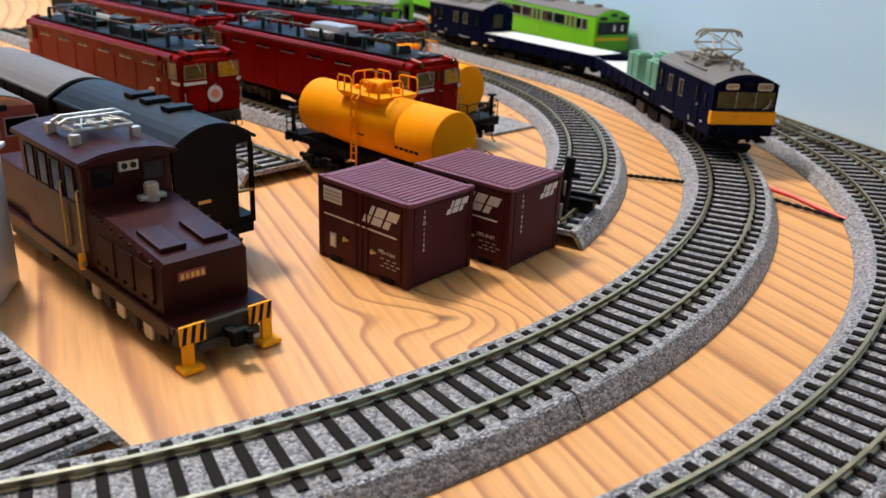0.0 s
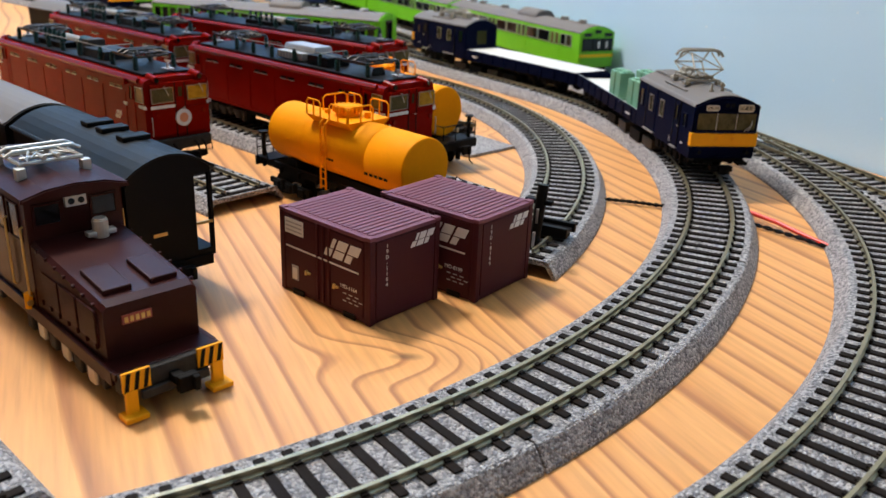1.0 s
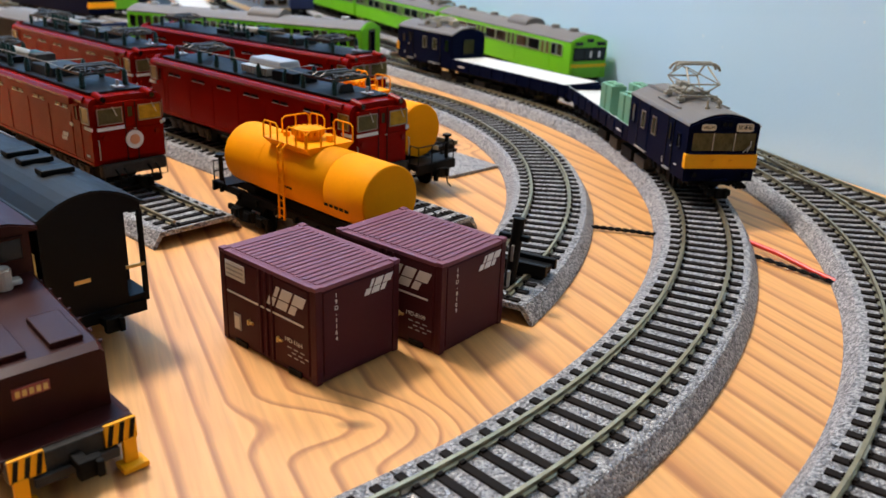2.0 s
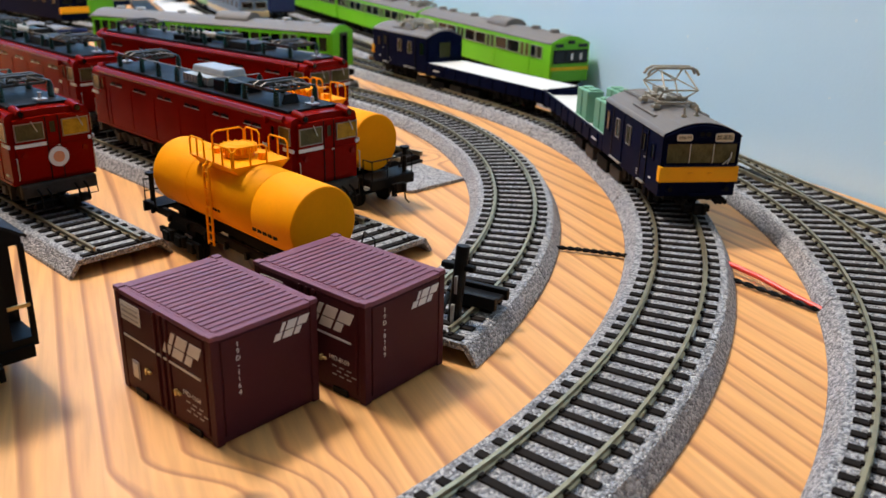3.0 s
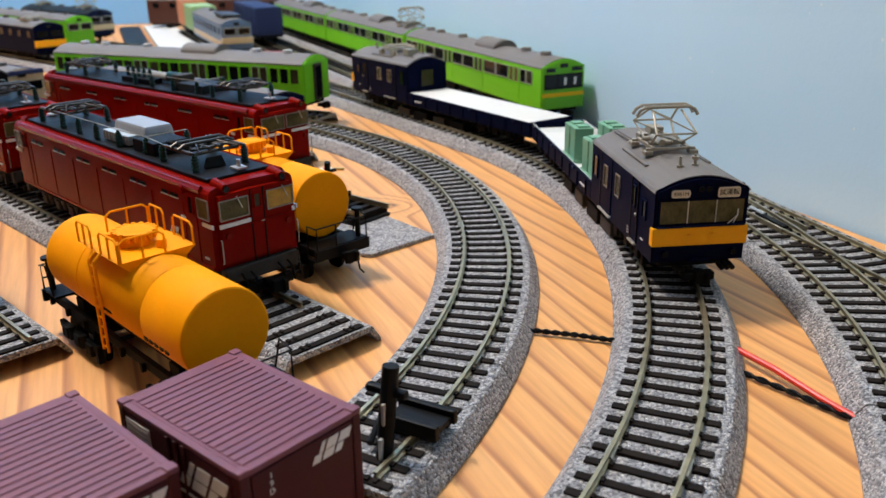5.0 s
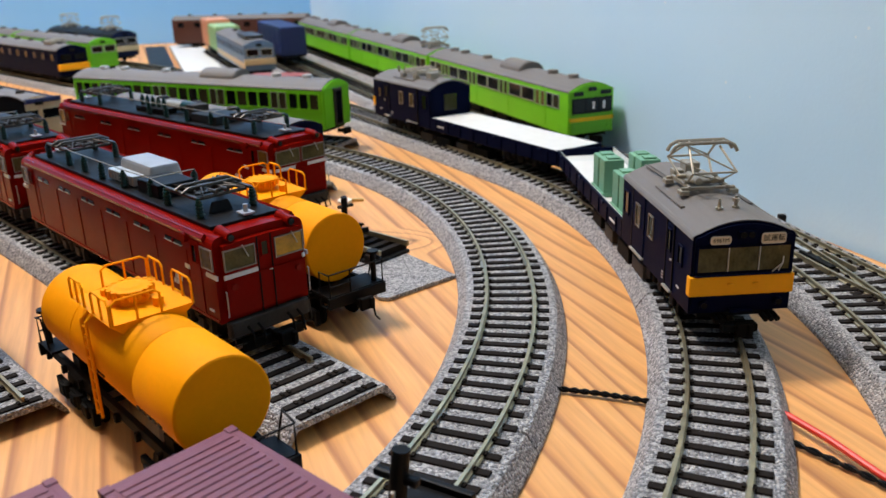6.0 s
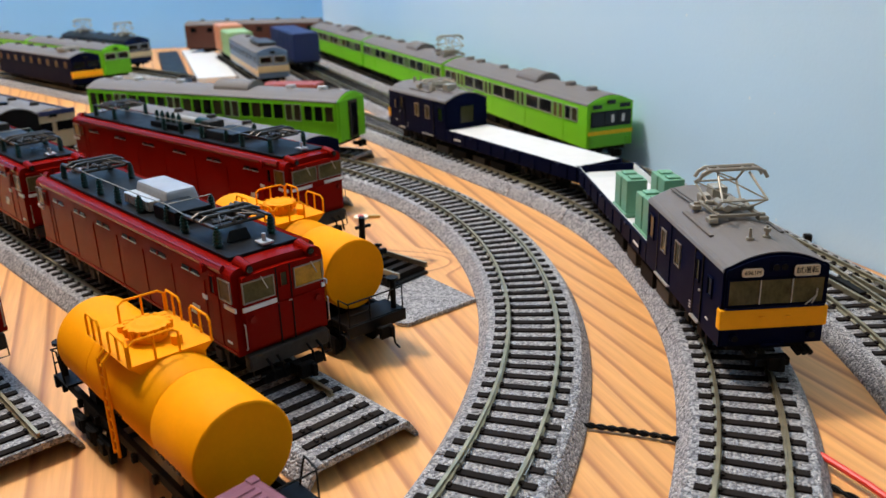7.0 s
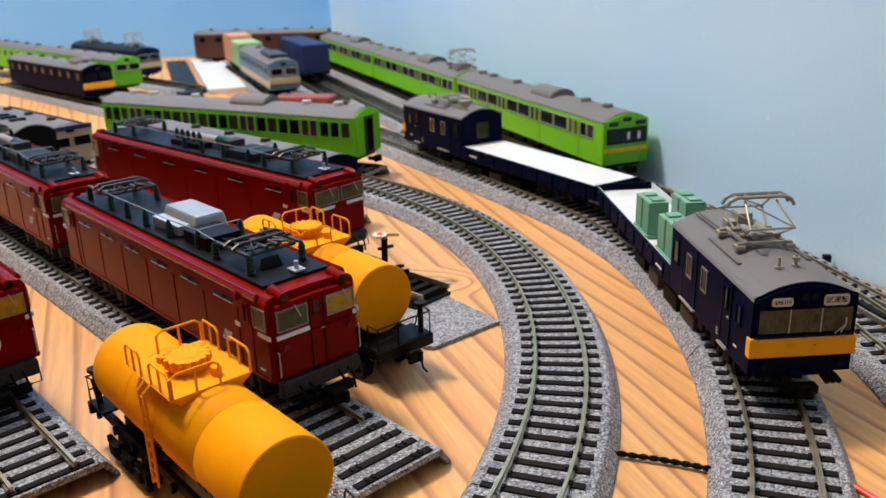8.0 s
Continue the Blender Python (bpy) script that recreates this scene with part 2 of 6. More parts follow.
PANEAMBER = mat("window_pane_amber", (0.15, 0.105, 0.035), 0.08, var=0.5, scale=110, spec=0.5)
PANEYELLOW = mat("window_pane_over_yellow", (0.42, 0.23, 0.02), 0.08, var=0.5, scale=160, spec=0.5)
PANEDARK = mat("window_pane_dark", (0.006, 0.007, 0.008), 0.10, var=0.3, scale=70, spec=0.35)
UNDER = mat("underframe_black", (0.005, 0.0045, 0.0042), 0.65, spec=0.1, var=0.35, scale=200, bump=0.2)
BOGIEGREY = mat("weathered_bogie_grey", (0.040, 0.034, 0.029), 0.6, spec=0.2, var=0.35, scale=200, bump=0.2)
REDWIRE = mat("wire_red", (0.70, 0.03, 0.015), 0.4)
COPPER = mat("copper_pin", (0.72, 0.28, 0.12), 0.3, metal=0.8)
BLUE = mat("blue_container_paint", (0.007, 0.016, 0.085), 0.5)
CONCRETE = mat("concrete_grey", (0.42, 0.42, 0.42), 0.8, var=0.12, scale=60, bump=0.2)
LIGHTBLUE = mat("loco_light_blue", (0.10, 0.175, 0.29), 0.4)
BUFF = mat("buff_cream_paint", (0.55, 0.42, 0.24), 0.45)
BROWN = mat("coach_brown_paint", (0.075, 0.025, 0.015), 0.45)
PALEGREEN = mat("container_pale_green", (0.30, 0.46, 0.20), 0.5)
SALMON = mat("container_salmon", (0.62, 0.26, 0.13), 0.5)
RUSTRED = mat("flat_wagon_rust_red", (0.30, 0.06, 0.04), 0.5)
OUTLINE = mat("decal_grey", (0.40, 0.38, 0.38), 0.5)
SIGN_ADDED_GLOW = mat("sign_cream_added_glow", (0.56, 0.46, 0.30), 0.5, var=0.04)
CABPANE = mat("cab_window_pane", (0.095, 0.080, 0.034), 0.07, var=0.6, scale=110, spec=0.15)
# weak glow added to brighten the destination signs, which have no lamp
SIGN_ADDED_GLOW.node_tree.nodes["Principled BSDF"].inputs["Emission Color"].default_value = (1.0, 0.86, 0.62, 1)
SIGN_ADDED_GLOW.node_tree.nodes["Principled BSDF"].inputs["Emission Strength"].default_value = 0.03


# ---------------------------------------------------------------- mesh helpers
def link(name, bm, material, parent=None, smooth=False):
    me = bpy.data.meshes.new(name)
    bm.normal_update()
    bm.to_mesh(me)
    bm.free()
    me.materials.append(material)
    if smooth:
        for p in me.polygons:
            p.use_smooth = True
    ob = new(name, me)
    ob.parent = parent
    return ob


def part(name, bm, material, parent, label="", smooth=False):
    return tagged(link(name, bm, material, parent, smooth), label)


def thing(name, m, label, category, group="", kind=""):
    ob = new(name)
    ob.matrix_world = m
    ob.empty_display_size = 0.01
    return tagged(ob, label, category, group, kind)


def box(bm, c, s, bevel=0.0, m=None, taper=(1, 1)):
    g = bmesh.ops.create_cube(bm, size=1.0)
    for v in g["verts"]:
        k = taper if v.co.z > 0 else (1, 1)
        v.co = Vector((c[0] + v.co.x * s[0] * k[0], c[1] + v.co.y * s[1] * k[1], c[2] + v.co.z * s[2]))
        if m is not None:
            v.co = m @ v.co
    if bevel:
        es = {e for v in g["verts"] for e in v.link_edges}
        bmesh.ops.bevel(bm, geom=list(es), offset=bevel, segments=2, affect="EDGES", profile=0.6)


def boxm(c, s, bevel=0.0, m=None, taper=(1, 1)):
    bm = bmesh.new()
    box(bm, c, s, bevel, m, taper)
    return bm


def rod(bm, a, b, r, n=8, r2=None):
    a, b = Vector(a), Vector(b)
    d = b - a
    q = d.to_track_quat("Z", "Y").to_matrix().to_4x4()
    bmesh.ops.create_cone(bm, cap_ends=True, segments=n, radius1=r, radius2=r if r2 is None else r2, depth=d.length,
                          matrix=Matrix.Translation((a + b) / 2) @ q)


def rodm(a, b, r, n=8, r2=None):
    bm = bmesh.new()
    rod(bm, a, b, r, n, r2)
    return bm


def pipe(bm, pts, r, n=7):
    """One bent tube through the points."""
    pts = [Vector(p) for p in pts]
    rings = []
    side = None
    for i, p in enumerate(pts):
        d = (pts[min(i + 1, len(pts) - 1)] - pts[max(i - 1, 0)]).normalized()
        if side is None:
            side = d.orthogonal().normalized()
        side = (side - d * side.dot(d)).normalized()
        up = d.cross(side)
        rings.append([bm.verts.new(p + (side * math.cos(2 * math.pi * k / n) + up * math.sin(2 * math.pi * k / n)) * r) for k in range(n)])
    for a, b in zip(rings[:-1], rings[1:]):
        for k in range(n):
            bm.faces.new((a[k], a[(k + 1) % n], b[(k + 1) % n], b[k]))
    bm.faces.new(list(reversed(rings[0])))
    bm.faces.new(rings[-1])
    bmesh.ops.recalc_face_normals(bm, faces=bm.faces[:])


def extrude_x(profile, x0, x1, bevel=0.0):
    """A closed (y, z) profile swept along x."""
    bm = bmesh.new()
    a = [bm.verts.new((x0, y, z)) for y, z in profile]
    b = [bm.verts.new((x1, y, z)) for y, z in profile]
    n = len(profile)
    for i in range(n):
        bm.faces.new((a[i], a[(i + 1) % n], b[(i + 1) % n], b[i]))
    ends = [bm.faces.new(list(reversed(a))), bm.faces.new(b)]
    bmesh.ops.recalc_face_normals(bm, faces=bm.faces[:])
    if bevel:
        es = {e for f in ends for e in f.edges}
        bmesh.ops.bevel(bm, geom=list(es), offset=bevel, segments=2, affect="EDGES")
    return bm


def roof_profile(w, z0, z1, rise, corner=0.003, n=10):
    """Side walls from z0 to z1 and an arched roof above, with rounded shoulders."""
    h = w / 2
    pts = [(-h, z0), (h, z0), (h, z1 - corner)]
    for i in range(1, 4):
        a = i / 4 * math.pi / 2
        pts.append((h - corner * (1 - math.cos(a)), z1 - corner + corner * math.sin(a)))
    hh = h - corner
    for i in range(n + 1):
        y = hh - 2 * hh * i / n
        pts.append((y, z1 + rise * (1 - (y / hh) ** 2)))
    for i in range(3, 0, -1):
        a = i / 4 * math.pi / 2
        pts.append((-h + corner * (1 - math.cos(a)), z1 - corner + corner * math.sin(a)))
    pts.append((-h, z1 - corner))
    return pts


def letters(text, size, m, material, parent, name="lettering"):
    cu = bpy.data.curves.new(name, "FONT")
    cu.body, cu.size, cu.extrude, cu.align_x, cu.align_y = text, size, 0.00006, "CENTER", "CENTER"
    tmp = bpy.data.objects.new(name, cu)
    me = bpy.data.meshes.new_from_object(tmp)
    bpy.data.objects.remove(tmp)
    me.materials.clear()
    me.materials.append(material)
    ob = new(name, me)
    ob.parent = parent
    ob.matrix_local = m
    return ob


def facing(p, n, up=(0, 0, 1)):
    """A pose at p whose z axis is n and whose y axis leans to up: for flat things on a face."""
    z = Vector(n).normalized()
    x = Vector(up).cross(z).normalized()
    return Matrix.Translation(p) @ Matrix((x, z.cross(x), z)).transposed().to_4x4()


def heading(p, ux, uy, z=0.0):
    """A pose at p on the board whose x axis points along (ux, uy)."""
    return pose(p[0], p[1], z, 0, 0, math.degrees(math.atan2(uy, ux)))


# ---------------------------------------------------------------- room
WALL_P, WALL_D = Vector((0.254, 0.562)), Vector((-0.4058, 0.9140))       # foot of the wall beside the layout
CORNER = Vector((-0.243, 1.681))


def wall_slab(name, a, b, z0, z1, thick, side, material, label):
    a, b = Vector(a), Vector(b)
    d = (b - a).normalized()
    nrm = Vector((-d.y, d.x)) * side * thick
    bm = bmesh.new()
    lo = [bm.verts.new((p.x, p.y, z0)) for p in (a, b, b + nrm, a + nrm)]
    hi = [bm.verts.new((p.x, p.y, z1)) for p in (a, b, b + nrm, a + nrm)]
    bm.faces.new(lo)
    bm.faces.new(hi)
    for i in range(4):
        bm.faces.new((lo[i], lo[(i + 1) % 4], hi[(i + 1) % 4], hi[i]))
    bmesh.ops.recalc_face_normals(bm, faces=bm.faces[:])
    return tagged(link(name, bm, material), label, "wall", kind="structure")


near_end = WALL_P - WALL_D * 2.6
far_left = CORNER + Vector((-2.9, -0.42))
back_left = Vector((far_left.x, near_end.y))
wall_slab("wall_east", near_end, CORNER, -0.78, 1.66, 0.08, -1, SKYWALL, "pale blue wall painted like a cloudy sky beside the layout")
wall_slab("wall_north", CORNER + Vector((0.05, 0.007)), far_left, -0.78, 1.66, 0.08, -1, DEEPSKY, "sky blue painted wall behind the layout")
wall_slab("wall_west", far_left, back_left, -0.78, 1.66, 0.08, -1, PLASTER, "plain plastered room wall")
wall_slab("wall_south", back_left, near_end, -0.78, 1.66, 0.08, -1, PLASTER, "plain plastered room wall behind the camera")
tagged(link("floor", boxm((-0.9, 0.0, -0.80), (5.2, 5.2, 0.04)), FLOORING), "dark wooden room floor below the layout board", "floor", kind="structure")
tagged(link("ceiling", boxm((-0.9, 0.0, 1.68), (5.2, 5.2, 0.04)), PLASTER), "plain plastered ceiling over the layout", "ceiling", kind="structure")

# the board on which everything stands, cut along the wall
bm = bmesh.new()
outline = [near_end + WALL_D * 1.2 + Vector((-0.004, 0)), CORNER + Vector((-0.004, -0.004)), far_left * 0.45 + CORNER * 0.55 + Vector((0, -0.004)),
           Vector((-1.55, -0.55))]
lo = [bm.verts.new((p.x, p.y, -0.018)) for p in outline]
hi = [bm.verts.new((p.x, p.y, 0.0)) for p in outline]
bm.faces.new(lo)
bm.faces.new(hi)
for i in range(4):
    bm.faces.new((lo[i], lo[(i + 1) % 4], hi[(i + 1) % 4], hi[i]))
bmesh.ops.recalc_face_normals(bm, faces=bm.faces[:])
board = thing("layout_table", Matrix.Identity(4), "pine plywood layout board on wooden legs beside the blue wall", "table")
part("tabletop", bm, WOOD, board)
for x, y in ((-1.3, -0.35), (-1.2, 1.0), (0.25, -0.1), (-0.25, 1.45)):
    part("leg", boxm((x, y, -0.399), (0.06, 0.06, 0.762)), WOOD, board)

# ---------------------------------------------------------------- tracks
RAIL_Z, GAUGE = 0.0095, 0.0184
BED = [(-0.0215, 0.0), (-0.0213, 0.0012), (-0.0178, 0.0065), (-0.0170, 0.0069), (0.0170, 0.0069), (0.0178, 0.0065), (0.0213, 0.0012), (0.0215, 0.0), (0.0202, 0.0), (0.0166, 0.0047), (-0.0166, 0.0047), (-0.0202, 0.0)]
RAILP = [(-0.0011, 0.0), (0.0011, 0.0), (0.0010, 0.0004), (0.0003, 0.0007), (0.0003, 0.0013), (0.00055, 0.0016), (0.00055, 0.0022), (-0.00055, 0.0022),
         (-0.00055, 0.0016), (-0.0003, 0.0013), (-0.0003, 0.0007), (-0.0010, 0.0004)]


def arc(c, r, a0, a1):
    """Way along an arc: length, and a function of the distance that gives place and heading."""
    def at(s):
        a = radians(a0) + s / r
        return Vector((c[0] + r * math.cos(a), c[1] + r * math.sin(a))), Vector((-math.sin(a), math.cos(a)))
    return r * radians(a1 - a0), at


def line(p, d, length):
    d = Vector(d).normalized()
    return length, lambda s: (Vector(p) + d * s, d)


def sweep(at, s0, s1, profile, off, z, step=0.006):
    n = max(1, math.ceil((s1 - s0) / step))
    bm = bmesh.new()
    rings = []
    for i in range(n + 1):
        p, d = at(s0 + (s1 - s0) * i / n)
        nx = Vector((d.y, -d.x))
        rings.append([bm.verts.new((p.x + nx.x * (off + o), p.y + nx.y * (off + o), z + h)) for o, h in profile])
    k = len(profile)
    for a, b in zip(rings[:-1], rings[1:]):
        for i in range(k):
            bm.faces.new((a[i], a[(i + 1) % k], b[(i + 1) % k], b[i]))
    bm.faces.new(list(reversed(rings[0])))
    bm.faces.new(rings[-1])
    bmesh.ops.recalc_face_normals(bm, faces=bm.faces[:])
    return bm


tie_bm = boxm((0, 0, 0.0008), (0.0027, 0.0298, 0.0016), 0.0002)
for side in (-1, 1):
    box(tie_bm, (0, side * (GAUGE / 2 + 0.0013), 0.0018), (0.0018, 0.0010, 0.0009))
    box(tie_bm, (0, side * (GAUGE / 2 - 0.0013), 0.0018), (0.0018, 0.0010, 0.0009))
TIE_MESH = bpy.data.meshes.new("tie")
tie_bm.to_mesh(TIE_MESH)
tie_bm.free()
TIE_MESH.materials.append(TIE)
TRACKS = []


def track(label, way, sections=(), dz=0.0, bed=True, pitch=0.0075, rails=(None, None), ties=(None, None), bed_to=None):
    length, at = way
    tr = thing("railway_track", Matrix.Identity(4), label, "track", "tracks on the board", "structure")
    cuts = [0.0, *[s for s in sections if 0.01 < s < length - 0.01], bed_to or length]
    if bed:
        for a, b in zip(cuts[:-1], cuts[1:]):
            part("roadbed_section", sweep(at, a + 0.0004, b - 0.0004, BED, 0, 0.0001 + dz), BALLAST, tr)
    r0, r1 = rails[0] or 0.0, rails[1] or length
    for side in (-1, 1):
        part("rail", sweep(at, r0, r1, RAILP, side * (GAUGE / 2 + 0.0003), RAIL_Z - 0.0022 + dz), RAIL, tr)
        for s in cuts[1:-1]:
            p, d = at(s)
            part("rail_joiner", sweep(at, s - 0.004, s + 0.004, [(-0.0014, 0), (0.0014, 0), (0.0012, 0.0011), (-0.0012, 0.0011)], side * (GAUGE / 2 + 0.0003),
                                      RAIL_Z - 0.0022 + dz), RAILTOP, tr)
    TRACKS.append((tr, at, ties[0] or 0.003, ties[1] or (length - 0.003), pitch, dz, bed))
    return tr


CA, CB, CC = (-0.245, 0.487), (-0.22, 0.49), (-0.15, 0.45)
RA, RB, RC = 0.3345, 0.381, 0.3735
track("curved inner grey-ballasted model track with an open end", arc(CA, RA, -28.5, 112), [RA * radians(a + 28.5) for a in (-16.5, 6, 30.5, 55, 79)], rails=(0.004, None))
track("curved grey-ballasted model track under the navy train", arc(CB, RB, -84, 34), [RB * radians(a + 84) for a in (-71, -47.5, -24, 0, 24)])
track("straight grey-ballasted model track leading to the back", line((CB[0] + RB * math.cos(radians(34)), CB[1] + RB * math.sin(radians(34))), (-0.559, 0.829), 0.55), [0.12, 0.36])
track("curved outer grey-ballasted model track", arc(CC, RC, -72, 8), [RC * radians(a + 72) for a in (-60, -36, -14)])
track("wide curved model track running to the wall side", arc((-0.582, 0.389), 0.81, 8.05, 26.4), [0.12])
track("straight model track under the green train by the wall", line((0.1435, 0.749), (-0.4446, 0.8957), 0.92), [0.2, 0.45])
track("straight branch track along the wall", line((0.180, 0.676), (0.30, -0.954), 0.75), [0.16, 0.4], dz=-0.0004)
U1, U3, U2 = Vector((-0.735, 0.678)), Vector((-0.74, 0.672)), Vector((-0.79, 0.613))
track("straight siding with an open end under the red locomotives", line((0.037, 0.402), U1, 0.60), [0.25], rails=(0.030, None))
track("straight siding with an open end under a red locomotive", line((-0.069, 0.392), U3, 0.45), [0.25], rails=(0.003, None))
track("straight siding under a red locomotive", line((-0.006, 0.578), U2, 0.50), [0.22])
track("straight model track under the green car behind the locomotives", line((-0.0290, 0.7814), (-0.925, 0.380), 0.34), [0.2], dz=-0.0003)
track("straight siding behind the red locomotives", line((-0.0280, 0.6577), U2, 0.26), [0.2], dz=-0.0004)
track("siding that ends at the curved track", line((-0.0747, 0.158), (-0.735, 0.678), 0.406), [0.206], dz=-0.0003, rails=(0.061, None))


# ---------------------------------------------------------------- shared small parts
def quad_y(bm, pts, x, d=0.0002):
    """A flat plate on a face that looks along +x: (y, z) corners, thickness d from x on."""
    a = [bm.verts.new((x, y, z)) for y, z in pts]
    b = [bm.verts.new((x + d, y, z)) for y, z in pts]
    n = len(pts)
    bm.faces.new(a)
    bm.faces.new(b)
    for i in range(n):
        bm.faces.new((a[i], a[(i + 1) % n], b[(i + 1) % n], b[i]))
    bmesh.ops.recalc_face_normals(bm, faces=bm.faces[:])


def frame_bar(bm, y0, y1, z0, z1, t, d, x):
    """A rectangular rim in the plane x, as four butted bars."""
    for c, s in (((x, (y0 + y1) / 2, z0 + t / 2), (d, y1 - y0, t)), ((x, (y0 + y1) / 2, z1 - t / 2), (d, y1 - y0, t)),
                 ((x, y0 + t / 2, (z0 + z1) / 2), (d, t, z1 - z0 - 2 * t)), ((x, y1 - t / 2, (z0 + z1) / 2), (d, t, z1 - z0 - 2 * t))):
        box(bm, c, s)


def window_x(parent, y0, y1, z0, z1, x, pane=None, rim=None, t=0.0005):
    """A window in a front: a rim that stands proud and a pane set back in it."""
    bm = bmesh.new()
    frame_bar(bm, y0, y1, z0, z1, t, 0.0007, x + 0.0002)
    w = part("window", bm, rim or SILVER, parent)
    part("pane", boxm((x + 0.00005, (y0 + y1) / 2, (z0 + z1) / 2), (0.0003, y1 - y0 - 2 * t, z1 - z0 - 2 * t)), pane or PANE, w)
    return w


def window_y(parent, x0, x1, z0, z1, y, pane=None, rim=None, t=0.0005):
    """A window in a side wall at y."""
    s = 1 if y > 0 else -1
    bm = bmesh.new()
    frame_bar(bm, -x1, -x0, z0, z1, t, 0.0007, s * 0.0002)
    for v in bm.verts:
        v.co = Vector((-v.co.y, y + v.co.x, v.co.z))
    bmesh.ops.recalc_face_normals(bm, faces=bm.faces[:])
    w = part("window", bm, rim or SILVER, parent)
    part("pane", boxm(((x0 + x1) / 2, y + s * 0.00005, (z0 + z1) / 2), (x1 - x0 - 2 * t, 0.0003, z1 - z0 - 2 * t)), pane or PANE, w)
    return w


def wheelset(parent, x, z, r=0.0058, gauge=GAUGE, material=None):
    bm = bmesh.new()
    rod(bm, (x, -gauge / 2 - 0.003, z), (x, gauge / 2 + 0.003, z), 0.0009, 8)
    for s in (-1, 1):
        rod(bm, (x, s * (gauge / 2 + 0.0003), z), (x, s * (gauge / 2 - 0.0014), z), r, 24)
        rod(bm, (x, s * (gauge / 2 - 0.0006), z), (x, s * (gauge / 2 - 0.0018), z), r + 0.0006, 24)
    return part("wheelset", bm, material or UNDER, parent, smooth=False)


def bogie(parent, x, base, top, material, half=0.014, wb=0.026, r=0.0058):
    bm = bmesh.new()
    for s in (-1, 1):
        y = s * half
        box(bm, (x, y, base + r + 0.0015), (wb + 0.012, 0.0018, 0.0026), 0.0004)
        for k in (-1, 0, 1):
            box(bm, (x + k * wb / 2, y + s * 0.0006, base + r), (0.0048, 0.0024, 0.0044), 0.0006)
        for k in (-0.5, 0.5):
            rod(bm, (x + k * wb / 2, y + s * 0.0008, base + r - 0.0012), (x + k * wb / 2, y + s * 0.0008, base + r + 0.0036), 0.0013, 10)
        box(bm, (x + wb / 2 + 0.005, y, base + r - 0.001), (0.002, 0.002, 0.005))
    box(bm, (x, 0, top - 0.002), (wb, 2 * half - 0.003, 0.004))
    b = part("bogie", bm, material, parent)
    for k in (-1, 1):
        wheelset(b, x + k * wb / 2, base + r, r)
    return b


def coupler(parent, x, z, out=0.009, material=None):
    bm = bmesh.new()
    box(bm, (x + out * 0.35, 0, z), (out * 0.7, 0.0030, 0.0026), 0.0003)
    box(bm, (x + out * 0.82, 0.0008, z), (out * 0.36, 0.0058, 0.0050), 0.0006)
    box(bm, (x + out * 1.05, 0.0026, z), (out * 0.3, 0.0018, 0.0044), 0.0005)
    return part("coupler", bm, material or UNDER, parent)


def rods(name, parent, material, polylines, r, label=""):
    """Bent rods, each a part of its own; returns the first."""
    made = []
    for pts in polylines:
        bm = bmesh.new()
        pipe(bm, pts, r)
        made.append(part(name, bm, material, parent, label))
    return made[0]


def insulator(parent, x, y, z, h=0.0062):
    bm = bmesh.new()
    rod(bm, (x, y, z), (x, y, z + h), 0.0012, 10, 0.0010)
    for k in range(4):
        zz = z + h * (0.15 + 0.2 * k)
        rod(bm, (x, y, zz), (x, y, zz + h * 0.1), 0.0018 - 0.0001 * k, 10, 0.0013)
    rod(bm, (x, y, z + h), (x, y, z + h + 0.0008), 0.0006, 8)
    return part("insulator", bm, INSUL, parent)


def folded_pantograph(parent, x, z, material):
    """A pantograph lying flat on four insulated feet."""
    bm = bmesh.new()
    pipe(bm, [Vector(q) for q in ((x - 0.009, -0.0095, z + 0.0012), (x + 0.009, -0.0095, z + 0.0012), (x + 0.009, 0.0095, z + 0.0012), (x - 0.009, 0.0095, z + 0.0012), (x - 0.009, -0.0095, z + 0.0012))], 0.0007)
    p = part("pantograph", bm, material, parent)
    for s in (-1, 1):
        for f in (-1, 1):
            rods("pantograph_arm", p, material, [[(x + f * 0.001, s * 0.006, z + 0.0018), (x + f * 0.0110, s * 0.0078, z + 0.0026), (x + f * 0.002, s * 0.004, z + 0.0036)]], 0.00050)
        part("brace", rodm((x - 0.0104, s * 0.0078, z + 0.0026), (x + 0.009, -s * 0.006, z + 0.0030), 0.0003), material, p)
        part("spring", rodm((x + 0.002, s * 0.0022, z + 0.0022), (x + 0.010, s * 0.0022, z + 0.0026), 0.0008), material, p)
    for dx in (-0.0070, 0.0, 0.0062):
        part("cross_tube", rodm((x + dx, -0.0085, z + 0.0022), (x + dx, 0.0085, z + 0.0022), 0.00055), material, p)
    part("spring_case", boxm((x - 0.003, 0, z + 0.0020), (0.0100, 0.0050, 0.0018), 0.0004), material, p)
    for dx in (-0.0028, 0.0028):
        rods("contact_strip", p, material, [[(x + dx, -0.0118, z + 0.0024), (x + dx, -0.0090, z + 0.0038), (x + dx, 0.0090, z + 0.0038), (x + dx, 0.0118, z + 0.0024)]], 0.00065)
    return p


